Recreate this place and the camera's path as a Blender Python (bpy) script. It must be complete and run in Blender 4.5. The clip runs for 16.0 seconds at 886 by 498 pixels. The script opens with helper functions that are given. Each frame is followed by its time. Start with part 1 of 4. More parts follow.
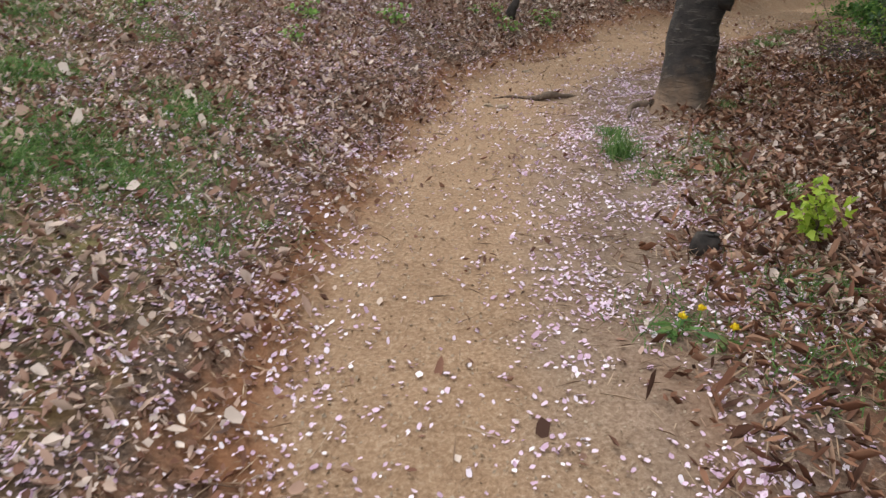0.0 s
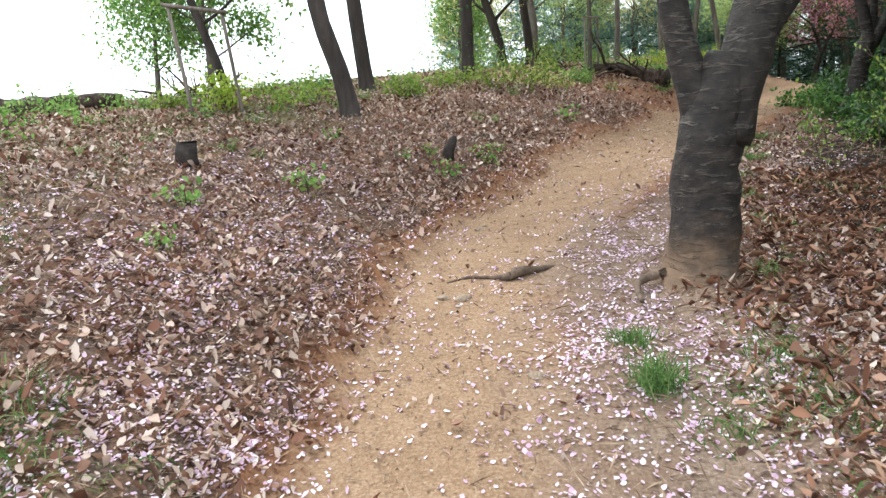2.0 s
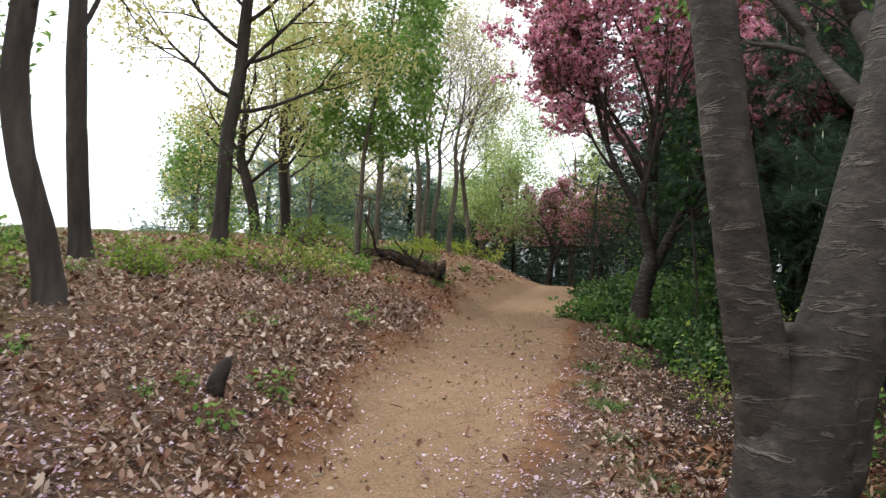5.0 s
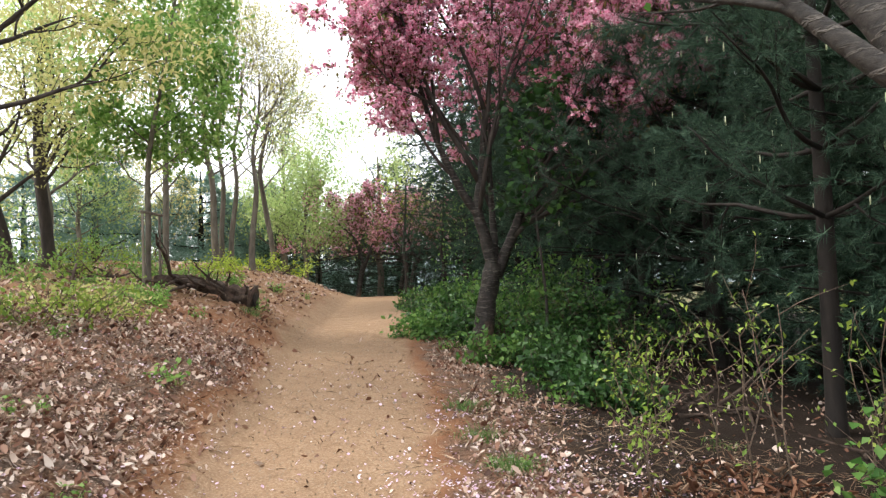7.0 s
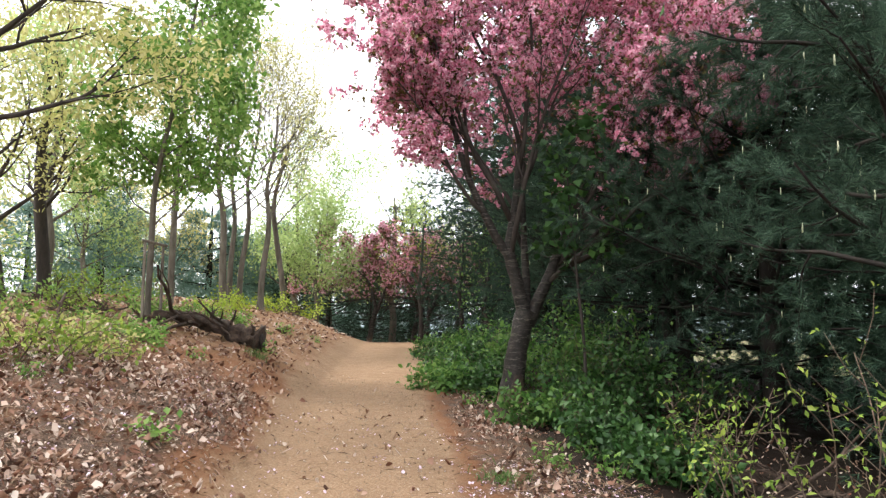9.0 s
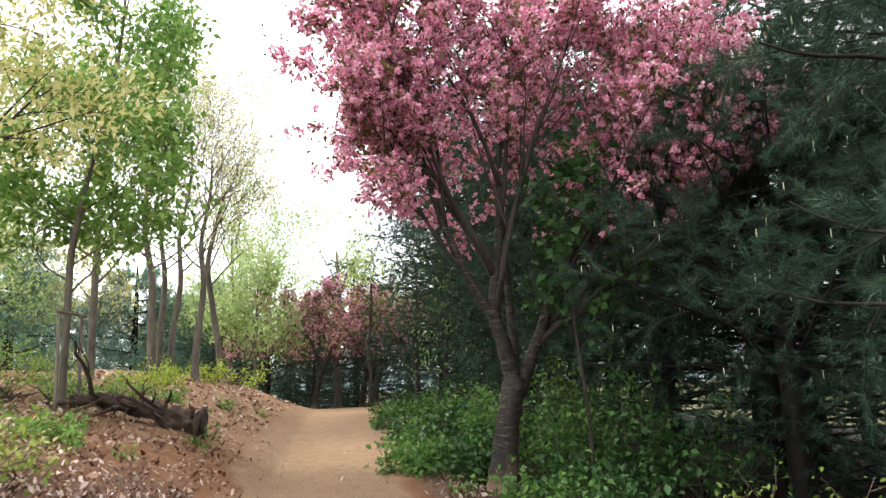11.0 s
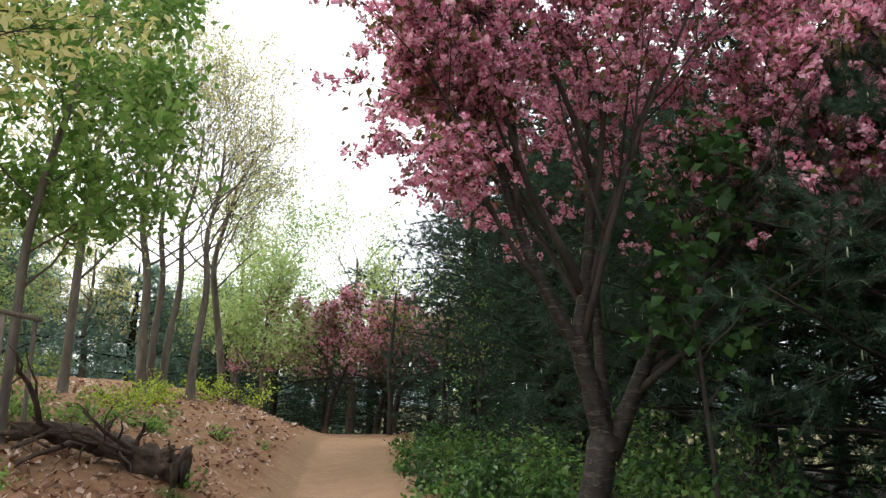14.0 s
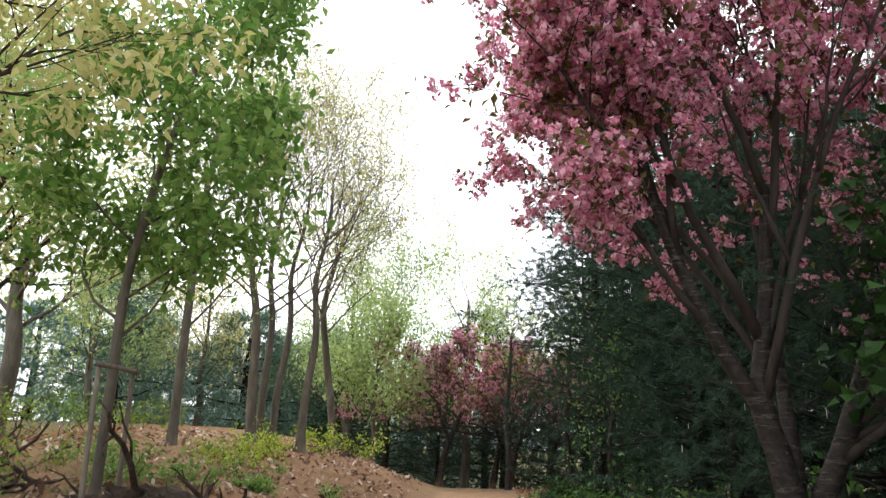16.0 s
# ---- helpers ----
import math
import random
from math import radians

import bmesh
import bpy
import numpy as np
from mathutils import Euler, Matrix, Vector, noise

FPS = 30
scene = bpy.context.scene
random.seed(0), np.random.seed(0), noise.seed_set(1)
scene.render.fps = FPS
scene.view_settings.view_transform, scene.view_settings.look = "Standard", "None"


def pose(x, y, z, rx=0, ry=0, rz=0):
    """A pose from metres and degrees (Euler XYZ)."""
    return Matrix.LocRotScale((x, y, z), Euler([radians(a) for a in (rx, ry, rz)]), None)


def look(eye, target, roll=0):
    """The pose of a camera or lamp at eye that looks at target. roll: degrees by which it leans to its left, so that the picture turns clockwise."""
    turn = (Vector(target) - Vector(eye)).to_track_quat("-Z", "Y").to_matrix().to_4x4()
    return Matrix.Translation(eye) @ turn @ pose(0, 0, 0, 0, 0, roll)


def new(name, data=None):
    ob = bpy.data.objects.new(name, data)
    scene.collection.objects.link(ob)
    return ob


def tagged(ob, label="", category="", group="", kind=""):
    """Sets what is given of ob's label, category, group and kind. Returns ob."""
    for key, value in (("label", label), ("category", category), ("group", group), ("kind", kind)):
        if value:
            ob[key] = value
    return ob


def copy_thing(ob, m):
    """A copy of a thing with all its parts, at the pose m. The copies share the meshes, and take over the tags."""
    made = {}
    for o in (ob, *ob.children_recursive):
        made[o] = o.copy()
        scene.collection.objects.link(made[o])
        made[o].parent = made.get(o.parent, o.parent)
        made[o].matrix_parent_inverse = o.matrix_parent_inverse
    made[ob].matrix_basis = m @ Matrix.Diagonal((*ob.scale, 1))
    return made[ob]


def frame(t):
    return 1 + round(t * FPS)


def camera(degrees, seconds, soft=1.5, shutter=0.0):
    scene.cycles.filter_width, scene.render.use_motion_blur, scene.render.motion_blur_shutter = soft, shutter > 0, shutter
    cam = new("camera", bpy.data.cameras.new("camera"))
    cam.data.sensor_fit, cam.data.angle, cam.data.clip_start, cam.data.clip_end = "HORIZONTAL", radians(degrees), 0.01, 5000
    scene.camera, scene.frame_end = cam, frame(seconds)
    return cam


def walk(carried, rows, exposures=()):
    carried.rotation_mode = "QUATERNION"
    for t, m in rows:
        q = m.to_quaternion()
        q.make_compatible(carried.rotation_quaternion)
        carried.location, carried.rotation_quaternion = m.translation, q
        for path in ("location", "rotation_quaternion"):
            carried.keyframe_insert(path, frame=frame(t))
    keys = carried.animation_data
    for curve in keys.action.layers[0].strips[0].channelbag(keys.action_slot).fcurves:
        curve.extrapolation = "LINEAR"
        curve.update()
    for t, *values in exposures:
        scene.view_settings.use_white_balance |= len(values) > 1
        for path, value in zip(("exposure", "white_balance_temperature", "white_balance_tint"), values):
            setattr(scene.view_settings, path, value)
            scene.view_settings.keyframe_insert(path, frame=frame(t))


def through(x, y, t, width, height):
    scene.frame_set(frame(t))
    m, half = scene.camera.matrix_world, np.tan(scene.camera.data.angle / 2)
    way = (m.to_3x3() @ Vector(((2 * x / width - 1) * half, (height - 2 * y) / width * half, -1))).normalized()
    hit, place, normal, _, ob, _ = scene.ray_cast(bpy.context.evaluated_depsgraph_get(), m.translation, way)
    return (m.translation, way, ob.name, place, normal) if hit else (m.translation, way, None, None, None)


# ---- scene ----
cam = camera(62.2, 16.0, soft=1.3, shutter=0.15)
# seconds, x, y, z, and the turns about x, y, z
ROWS = [
    (0, 0.017, -0.018, 1.557, 71.37, -1.79, -1.38),
    (0.5, 0.120, 0.406, 1.567, 73.82, 2.16, -4.84),
    (1, 0.075, 0.917, 1.698, 74.12, 1.52, 0.08),
    (1.5, -0.019, 1.439, 1.826, 75.25, -1.54, -3.82),
    (2, 0.093, 1.933, 1.894, 79.24, 3.88, -7.32),
    (2.5, -0.044, 2.500, 1.856, 78.29, -2.37, -7.77),
    (3, -0.046, 2.893, 1.965, 79.38, 0.87, -14.07),
    (3.5, -0.018, 3.304, 2.099, 84.61, -0.76, -13.13),
    (4, -0.062, 3.851, 2.143, 86.94, -1.82, -16.67),
    (4.5, -0.030, 4.215, 2.192, 89.94, -2.57, -22.56),
    (7, 0.456, 6.098, 2.443, 92.11, 1.89, -45.01),
    (7.5, 0.597, 6.261, 2.436, 92.72, 2.10, -45.25),
    (8, 0.718, 6.428, 2.421, 94.69, 1.52, -45.25),
    (10.5, 1.296, 7.840, 2.566, 96.67, -1.49, -44.35),
    (11, 1.458, 8.127, 2.668, 99.69, 2.16, -49.46),
    (11.5, 1.698, 8.339, 2.726, 102.92, 2.25, -46.86),
    (12, 1.930, 8.605, 2.775, 101.38, -0.61, -45.28),
    (12.5, 2.115, 8.908, 2.873, 103.55, -0.42, -50.60),
    (13, 2.311, 9.123, 2.884, 105.13, 1.11, -51.14),
    (13.5, 2.560, 9.417, 2.906, 106.27, -0.64, -47.35),
    (14, 2.751, 9.857, 2.940, 100.89, -0.93, -48.84),
    (14.5, 2.818, 10.020, 2.946, 100.42, 2.11, -47.20),
    (15, 2.947, 10.131, 2.936, 101.50, 4.69, -43.54),
    (15.5, 3.141, 10.338, 2.992, 99.47, -0.12, -40.71),
    (16, 3.290, 10.640, 3.092, 103.95, -1.41, -40.47),
]
walk(cam, [(t, pose(x, y, z, rx, ry, rz)) for t, x, y, z, rx, ry, rz in ROWS],
     exposures=[(0.0, 0.75, 6350, 9), (0.5, 1.08, 6150, 7), (1.0, 1.25, 6050, 5), (2.0, 1.4, 6050, 5), (3.0, 1.27, 6200, 7), (4.0, 1.07, 6400, 9), (4.7, 0.93, 6500, 10), (7.0, 1.58, 6500, 10), (8.2, 1.72, 6500, 10), (10.5, 1.68, 6500, 10), (12.0, 1.52, 6500, 10), (13.0, 1.12, 6500, 10), (16.0, 1.15, 6500, 10)])

# ---- world and sun: a bright, thinly overcast afternoon ----
SUN_UP, SUN_ROUND = radians(54), radians(-30)
world = bpy.data.worlds.new("overcast")
scene.world = world
world.use_nodes = True
wn, wl = world.node_tree.nodes, world.node_tree.links
sky = wn.new("ShaderNodeTexSky")
sky.sky_type, sky.sun_disc, sky.sun_elevation, sky.sun_rotation = "NISHITA", False, SUN_UP, SUN_ROUND
cloud = wn.new("ShaderNodeTexNoise")
cloud.inputs["Scale"].default_value, cloud.inputs["Detail"].default_value = 2.2, 6
ramp = wn.new("ShaderNodeValToRGB")
ramp.color_ramp.elements[0].position, ramp.color_ramp.elements[0].color = 0.3, (8.6, 9.0, 9.6, 1)
ramp.color_ramp.elements[1].position, ramp.color_ramp.elements[1].color = 0.7, (10.6, 10.6, 10.6, 1)
mixer = wn.new("ShaderNodeMix")
mixer.data_type = "RGBA"
mixer.inputs[0].default_value = 0.86
wl.new(cloud.outputs["Fac"], ramp.inputs["Fac"])
wl.new(sky.outputs["Color"], mixer.inputs[6])
wl.new(ramp.outputs["Color"], mixer.inputs[7])
wl.new(mixer.outputs[2], wn["Background"].inputs["Color"])
wn["Background"].inputs["Strength"].default_value = 0.115
sun = new("sun", bpy.data.lights.new("sun", "SUN"))
sun.data.energy, sun.data.angle, sun.data.color = 1.2, radians(14), (1.0, 0.95, 0.88)
sun.matrix_world = look((0, 0, 30), (30 * math.cos(SUN_UP) * 0.5, -30 * math.cos(SUN_UP) * 0.866, 30 - 30 * math.sin(SUN_UP)))


# ---- materials ----
def shader(name, rough=0.8, spec=0.3):
    m = bpy.data.materials.new(name)
    m.use_nodes = True
    n, l = m.node_tree.nodes, m.node_tree.links
    b = n["Principled BSDF"]
    b.inputs["Roughness"].default_value = rough
    b.inputs["Specular IOR Level"].default_value = spec
    return m, n, l, b


def noise_node(n, l, scale, detail=5, rough=0.6, stretch=None, coord="Object", warp=0.0):
    tc = n.new("ShaderNodeTexCoord")
    t = n.new("ShaderNodeTexNoise")
    t.inputs["Scale"].default_value, t.inputs["Detail"].default_value, t.inputs["Roughness"].default_value = scale, detail, rough
    t.inputs["Distortion"].default_value = warp
    if stretch:
        mp = n.new("ShaderNodeMapping")
        mp.inputs["Scale"].default_value = stretch
        l.new(tc.outputs[coord], mp.inputs["Vector"])
        l.new(mp.outputs["Vector"], t.inputs["Vector"])
    else:
        l.new(tc.outputs[coord], t.inputs["Vector"])
    return t.outputs["Fac"]


def ramp_node(n, l, fac, stops):
    r = n.new("ShaderNodeValToRGB")
    e = r.color_ramp.elements
    while len(e) < len(stops):
        e.new(0.5)
    for el, (p, c) in zip(e, stops):
        el.position, el.color = p, (*c, 1)
    l.new(fac, r.inputs["Fac"])
    return r.outputs["Color"]


def mix_node(n, l, fac, a, b, mode="MIX"):
    x = n.new("ShaderNodeMix")
    x.data_type, x.blend_type = "RGBA", mode
    if isinstance(fac, (int, float)):
        x.inputs[0].default_value = fac
    else:
        l.new(fac, x.inputs[0])
    for i, v in ((6, a), (7, b)):
        if isinstance(v, tuple):
            x.inputs[i].default_value = (*v, 1)
        else:
            l.new(v, x.inputs[i])
    return x.outputs[2]


def bump_node(n, l, b, height, dist, strength=1.0):
    k = n.new("ShaderNodeBump")
    k.inputs["Distance"].default_value, k.inputs["Strength"].default_value = dist, strength
    l.new(height, k.inputs["Height"])
    l.new(k.outputs["Normal"], b.inputs["Normal"])


def leafy(name, stops, through=0.4, rough=0.55, spec=0.3):
    """Thin leaves and petals: colour varies from piece to piece, and light passes through them."""
    m, n, l, b = shader(name, rough, spec)
    g = n.new("ShaderNodeNewGeometry")
    col = ramp_node(n, l, g.outputs["Random Per Island"], stops)
    col = mix_node(n, l, 0.25, col, ramp_node(n, l, noise_node(n, l, 1.3, 3), [(0.3, (0.25, 0.25, 0.25)), (0.7, (0.95, 0.95, 0.95))]), "MULTIPLY")
    l.new(col, b.inputs["Base Color"])
    if through:
        tr = n.new("ShaderNodeBsdfTranslucent")
        l.new(col, tr.inputs["Color"])
        mx = n.new("ShaderNodeMixShader")
        mx.inputs[0].default_value = through
        l.new(b.outputs[0], mx.inputs[1])
        l.new(tr.outputs[0], mx.inputs[2])
        l.new(mx.outputs[0], n["Material Output"].inputs["Surface"])
    return m


def bark(name, dark, light, scale=9.0, flat=(1, 1, 0.25), depth=0.012, rough=0.85, moss=0.0):
    m, n, l, b = shader(name, rough, 0.25)
    f = noise_node(n, l, scale, 7, 0.65, flat, warp=0.4)
    col = ramp_node(n, l, f, [(0.3, dark), (0.55, tuple((p + q) / 2 for p, q in zip(dark, light))), (0.75, light)])
    big = noise_node(n, l, 1.7, 4)
    col = mix_node(n, l, 0.6, col, ramp_node(n, l, big, [(0.3, (0.55, 0.52, 0.5)), (0.7, (1, 1, 1))]), "MULTIPLY")
    if moss:
        col = mix_node(n, l, ramp_node(n, l, noise_node(n, l, 4.0, 6), [(0.55, (0, 0, 0)), (0.7, (moss, moss, moss))]), col, (0.07, 0.1, 0.03))
    l.new(col, b.inputs["Base Color"])
    bump_node(n, l, b, f, depth)
    return m


def cherry_bark_material(name="cherry_bark"):
    """Dark grey bark with pale horizontal lines, worn tan near the foot by mud."""
    m, n, l, b = shader(name, 0.7, 0.3)
    bands = noise_node(n, l, 5.0, 3, 0.6, (1.0, 1.0, 5.5), warp=0.6)
    fine = noise_node(n, l, 45.0, 5, 0.65, (1, 1, 1.6))
    mid = noise_node(n, l, 13.0, 6, 0.65, (1, 1, 1.5))
    blot = noise_node(n, l, 3.0, 5)
    col = ramp_node(n, l, mid, [(0.3, (0.012, 0.009, 0.008)), (0.5, (0.029, 0.023, 0.019)), (0.7, (0.068, 0.055, 0.046))])
    dash = ramp_node(n, l, bands, [(0.57, (0, 0, 0)), (0.62, (0.6, 0.6, 0.6)), (0.68, (0.08, 0.08, 0.08))])
    col = mix_node(n, l, dash, col, mix_node(n, l, fine, (0.09, 0.075, 0.065), (0.30, 0.26, 0.23)))
    col = mix_node(n, l, 0.55, col, ramp_node(n, l, fine, [(0.3, (0.4, 0.4, 0.4)), (0.7, (1, 1, 1))]), "MULTIPLY")
    col = mix_node(n, l, 0.55, col, ramp_node(n, l, blot, [(0.35, (0.5, 0.47, 0.45)), (0.65, (1.1, 1.08, 1.02))]), "MULTIPLY")
    tc, sp = n.new("ShaderNodeTexCoord"), n.new("ShaderNodeSeparateXYZ")
    l.new(tc.outputs["Object"], sp.inputs[0])
    add = n.new("ShaderNodeMath")
    add.operation, add.inputs[1].default_value = "MULTIPLY_ADD", 0.9
    l.new(blot, add.inputs[0])
    l.new(sp.outputs["Z"], add.inputs[2])
    mud = ramp_node(n, l, add.outputs[0], [(0.48, (0.85, 0.85, 0.85)), (0.78, (0, 0, 0))])
    col = mix_node(n, l, mud, col, mix_node(n, l, mid, (0.075, 0.042, 0.025), (0.30, 0.195, 0.12)))
    l.new(col, b.inputs["Base Color"])
    h = n.new("ShaderNodeMath")
    h.operation = "ADD"
    l.new(mid, h.inputs[0])
    l.new(dash, h.inputs[1])
    bump_node(n, l, b, h.outputs[0], 0.014)
    return m


def ground_material():
    m, n, l, b = shader("forest_soil", 0.95, 0.15)
    at = n.new("ShaderNodeAttribute")
    at.attribute_name = "trodden"
    grain, mid, big = noise_node(n, l, 55, 6, 0.7), noise_node(n, l, 5, 6), noise_node(n, l, 0.7, 4)
    earth = ramp_node(n, l, grain, [(0.25, (0.17, 0.10, 0.058)), (0.5, (0.30, 0.195, 0.12)), (0.72, (0.44, 0.33, 0.23))])
    earth = mix_node(n, l, 0.6, earth, ramp_node(n, l, mid, [(0.3, (0.72, 0.66, 0.6)), (0.65, (1.05, 1.03, 1.0))]), "MULTIPLY")
    red = mix_node(n, l, grain, (0.13, 0.055, 0.026), (0.29, 0.135, 0.065))
    soil = ramp_node(n, l, grain, [(0.3, (0.04, 0.026, 0.019)), (0.5, (0.115, 0.077, 0.057)), (0.7, (0.25, 0.18, 0.135))])
    soil = mix_node(n, l, ramp_node(n, l, mid, [(0.45, (0, 0, 0)), (0.7, (0.6, 0.6, 0.6))]), soil, red)
    sp = n.new("ShaderNodeSeparateColor")
    l.new(at.outputs["Color"], sp.inputs[0])
    edge = n.new("ShaderNodeMath")
    edge.operation = "MULTIPLY_ADD"
    edge.inputs[1].default_value = 0.5
    l.new(mid, edge.inputs[0])
    l.new(sp.outputs[0], edge.inputs[2])
    core = ramp_node(n, l, edge.outputs[0], [(0.52, (0, 0, 0)), (1.0, (1, 1, 1))])
    rim = ramp_node(n, l, edge.outputs[0], [(0.24, (0, 0, 0)), (0.52, (0.9, 0.9, 0.9))])
    col = mix_node(n, l, rim, soil, red)
    col = mix_node(n, l, core, col, earth)
    dust = ramp_node(n, l, grain, [(0.28, (0.12, 0.080, 0.055)), (0.5, (0.25, 0.18, 0.13)), (0.72, (0.40, 0.31, 0.24))])
    dust = mix_node(n, l, ramp_node(n, l, mid, [(0.4, (0, 0, 0)), (0.7, (0.6, 0.6, 0.6))]), dust, (0.15, 0.10, 0.07))
    worn = n.new("ShaderNodeMath")
    worn.operation, worn.inputs[1].default_value = "MULTIPLY", 0.8
    l.new(at.outputs["Alpha"], worn.inputs[0])
    col = mix_node(n, l, worn.outputs[0], col, dust)
    grass = mix_node(n, l, grain, (0.06, 0.10, 0.025), (0.17, 0.20, 0.06))
    green = n.new("ShaderNodeMath")
    green.operation = "MULTIPLY"
    l.new(ramp_node(n, l, mid, [(0.4, (0, 0, 0)), (0.62, (1, 1, 1))]), green.inputs[0])
    l.new(sp.outputs[1], green.inputs[1])
    col = mix_node(n, l, green.outputs[0], col, grass)
    # dark needle humus, its colour taken darker still for the pines' shade
    shaded_humus = mix_node(n, l, grain, (0.009, 0.006, 0.0045), (0.034, 0.022, 0.015))
    col = mix_node(n, l, sp.outputs[2], col, shaded_humus)
    col = mix_node(n, l, 0.4, col, ramp_node(n, l, big, [(0.35, (0.78, 0.76, 0.74)), (0.65, (1, 1, 1))]), "MULTIPLY")
    l.new(col, b.inputs["Base Color"])
    h = n.new("ShaderNodeMath")
    h.operation = "MULTIPLY_ADD"
    h.inputs[1].default_value = 0.45
    l.new(grain, h.inputs[0])
    l.new(mid, h.inputs[2])
    bump_node(n, l, b, h.outputs[0], 0.03)
    return m


SOIL = ground_material()
CHERRY_BARK = cherry_bark_material()
DARK_BARK = bark("dark_bark", (0.024, 0.019, 0.017), (0.085, 0.068, 0.058))
GREY_BARK = bark("grey_bark", (0.07, 0.06, 0.05), (0.24, 0.21, 0.17))
PINE_BARK = bark("pine_bark", (0.010, 0.008, 0.007), (0.035, 0.026, 0.021), 6)
DEADWOOD = bark("dead_wood", (0.05, 0.035, 0.028), (0.25, 0.18, 0.13), 14, (1, 1, 1), 0.02)
LOG_BARK = bark("rotten_bark", (0.018, 0.013, 0.011), (0.14, 0.095, 0.07), 14, (1, 1, 1), 0.03)
PALE_WOOD = bark("weathered_wood", (0.12, 0.10, 0.085), (0.34, 0.29, 0.24), 30, (1, 1, 0.08), 0.004)
ROOT_WOOD = bark("root_bark", (0.05, 0.034, 0.025), (0.24, 0.17, 0.12), 20, (1, 1, 1), 0.008)
BLOSSOM = leafy("cherry_blossom", [(0.0, (0.58, 0.14, 0.26)), (0.3, (0.76, 0.30, 0.43)), (0.65, (0.87, 0.46, 0.58)), (1.0, (0.95, 0.70, 0.78))], 0.4, 0.7, 0.15)
BRONZE = leafy("bronze_leaf", [(0.0, (0.10, 0.045, 0.025)), (0.5, (0.16, 0.10, 0.035)), (1.0, (0.16, 0.17, 0.05))])
SPRING = leafy("spring_leaf", [(0.0, (0.10, 0.22, 0.04)), (0.5, (0.19, 0.34, 0.075)), (1.0, (0.33, 0.46, 0.14))], 0.55)
FRESH = leafy("fresh_leaf", [(0.0, (0.26, 0.37, 0.12)), (0.5, (0.40, 0.52, 0.19)), (1.0, (0.53, 0.61, 0.28))], 0.55)
DEEP = leafy("deep_leaf", [(0.0, (0.016, 0.046, 0.011)), (0.5, (0.034, 0.090, 0.022)), (1.0, (0.075, 0.16, 0.04))], 0.3, 0.45, 0.3)
YELLOW = leafy("yellow_leaf", [(0.0, (0.42, 0.42, 0.14)), (0.5, (0.56, 0.54, 0.21)), (1.0, (0.66, 0.61, 0.30))], 0.55)
LIME = leafy("lime_leaf", [(0.0, (0.22, 0.34, 0.03)), (0.5, (0.36, 0.48, 0.05)), (1.0, (0.50, 0.58, 0.10))], 0.45)
MID = leafy("shrub_leaf", [(0.0, (0.045, 0.12, 0.025)), (0.5, (0.09, 0.20, 0.04)), (1.0, (0.20, 0.32, 0.08))], 0.4)
OLIVE = leafy("olive_leaf", [(0.0, (0.12, 0.21, 0.03)), (0.5, (0.20, 0.30, 0.045)), (1.0, (0.34, 0.42, 0.08))], 0.4)
RUST = leafy("rust_leaf", [(0.0, (0.05, 0.022, 0.013)), (0.4, (0.15, 0.065, 0.036)), (0.8, (0.27, 0.135, 0.08)), (1.0, (0.42, 0.28, 0.19))], 0.1, 0.75, 0.2)
NEEDLE = leafy("pine_needle", [(0.0, (0.020, 0.045, 0.028)), (0.5, (0.034, 0.068, 0.043)), (0.85, (0.065, 0.112, 0.070)), (1.0, (0.13, 0.20, 0.13))], 0.1, 0.7, 0.15)
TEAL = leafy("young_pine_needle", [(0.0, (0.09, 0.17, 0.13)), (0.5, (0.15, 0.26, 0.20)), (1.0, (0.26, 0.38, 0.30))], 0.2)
LITTER = leafy("dead_leaf", [(0.0, (0.06, 0.028, 0.018)), (0.25, (0.20, 0.090, 0.055)), (0.5, (0.36, 0.22, 0.155)), (0.78, (0.51, 0.385, 0.31)), (1.0, (0.65, 0.54, 0.46))], 0.15, 0.7, 0.25)
STRAW = leafy("dry_needles", [(0.0, (0.10, 0.06, 0.04)), (0.5, (0.25, 0.16, 0.10)), (1.0, (0.42, 0.31, 0.21))], 0.0, 0.8, 0.2)
PETAL = leafy("fallen_petal", [(0.0, (0.50, 0.32, 0.42)), (0.35, (0.68, 0.49, 0.61)), (0.75, (0.80, 0.65, 0.74)), (1.0, (0.90, 0.82, 0.86))], 0.2, 0.6, 0.2)
GRASS = leafy("grass_blade", [(0.0, (0.05, 0.12, 0.025)), (0.6, (0.11, 0.22, 0.05)), (1.0, (0.26, 0.32, 0.12))], 0.35)
STONE = bark("field_stone", (0.20, 0.14, 0.09), (0.46, 0.37, 0.27), 12, (1, 1, 1), 0.006)
CUT_WOOD = bark("charred_wood", (0.012, 0.010, 0.009), (0.07, 0.055, 0.045), 16, (1, 1, 1), 0.015)
DANDELION = leafy("dandelion_yellow", [(0.0, (0.75, 0.50, 0.01)), (1.0, (0.90, 0.70, 0.02))], 0.2)
CANDLE = leafy("pine_candle", [(0.0, (0.42, 0.46, 0.26)), (1.0, (0.62, 0.62, 0.42))], 0.1)
# the bluish haze of distance is mixed into this hill colour
HAZED_HILL = bark("hazed_hill", (0.20, 0.27, 0.28), (0.30, 0.36, 0.36), 0.02, (1, 1, 1), 0.5)


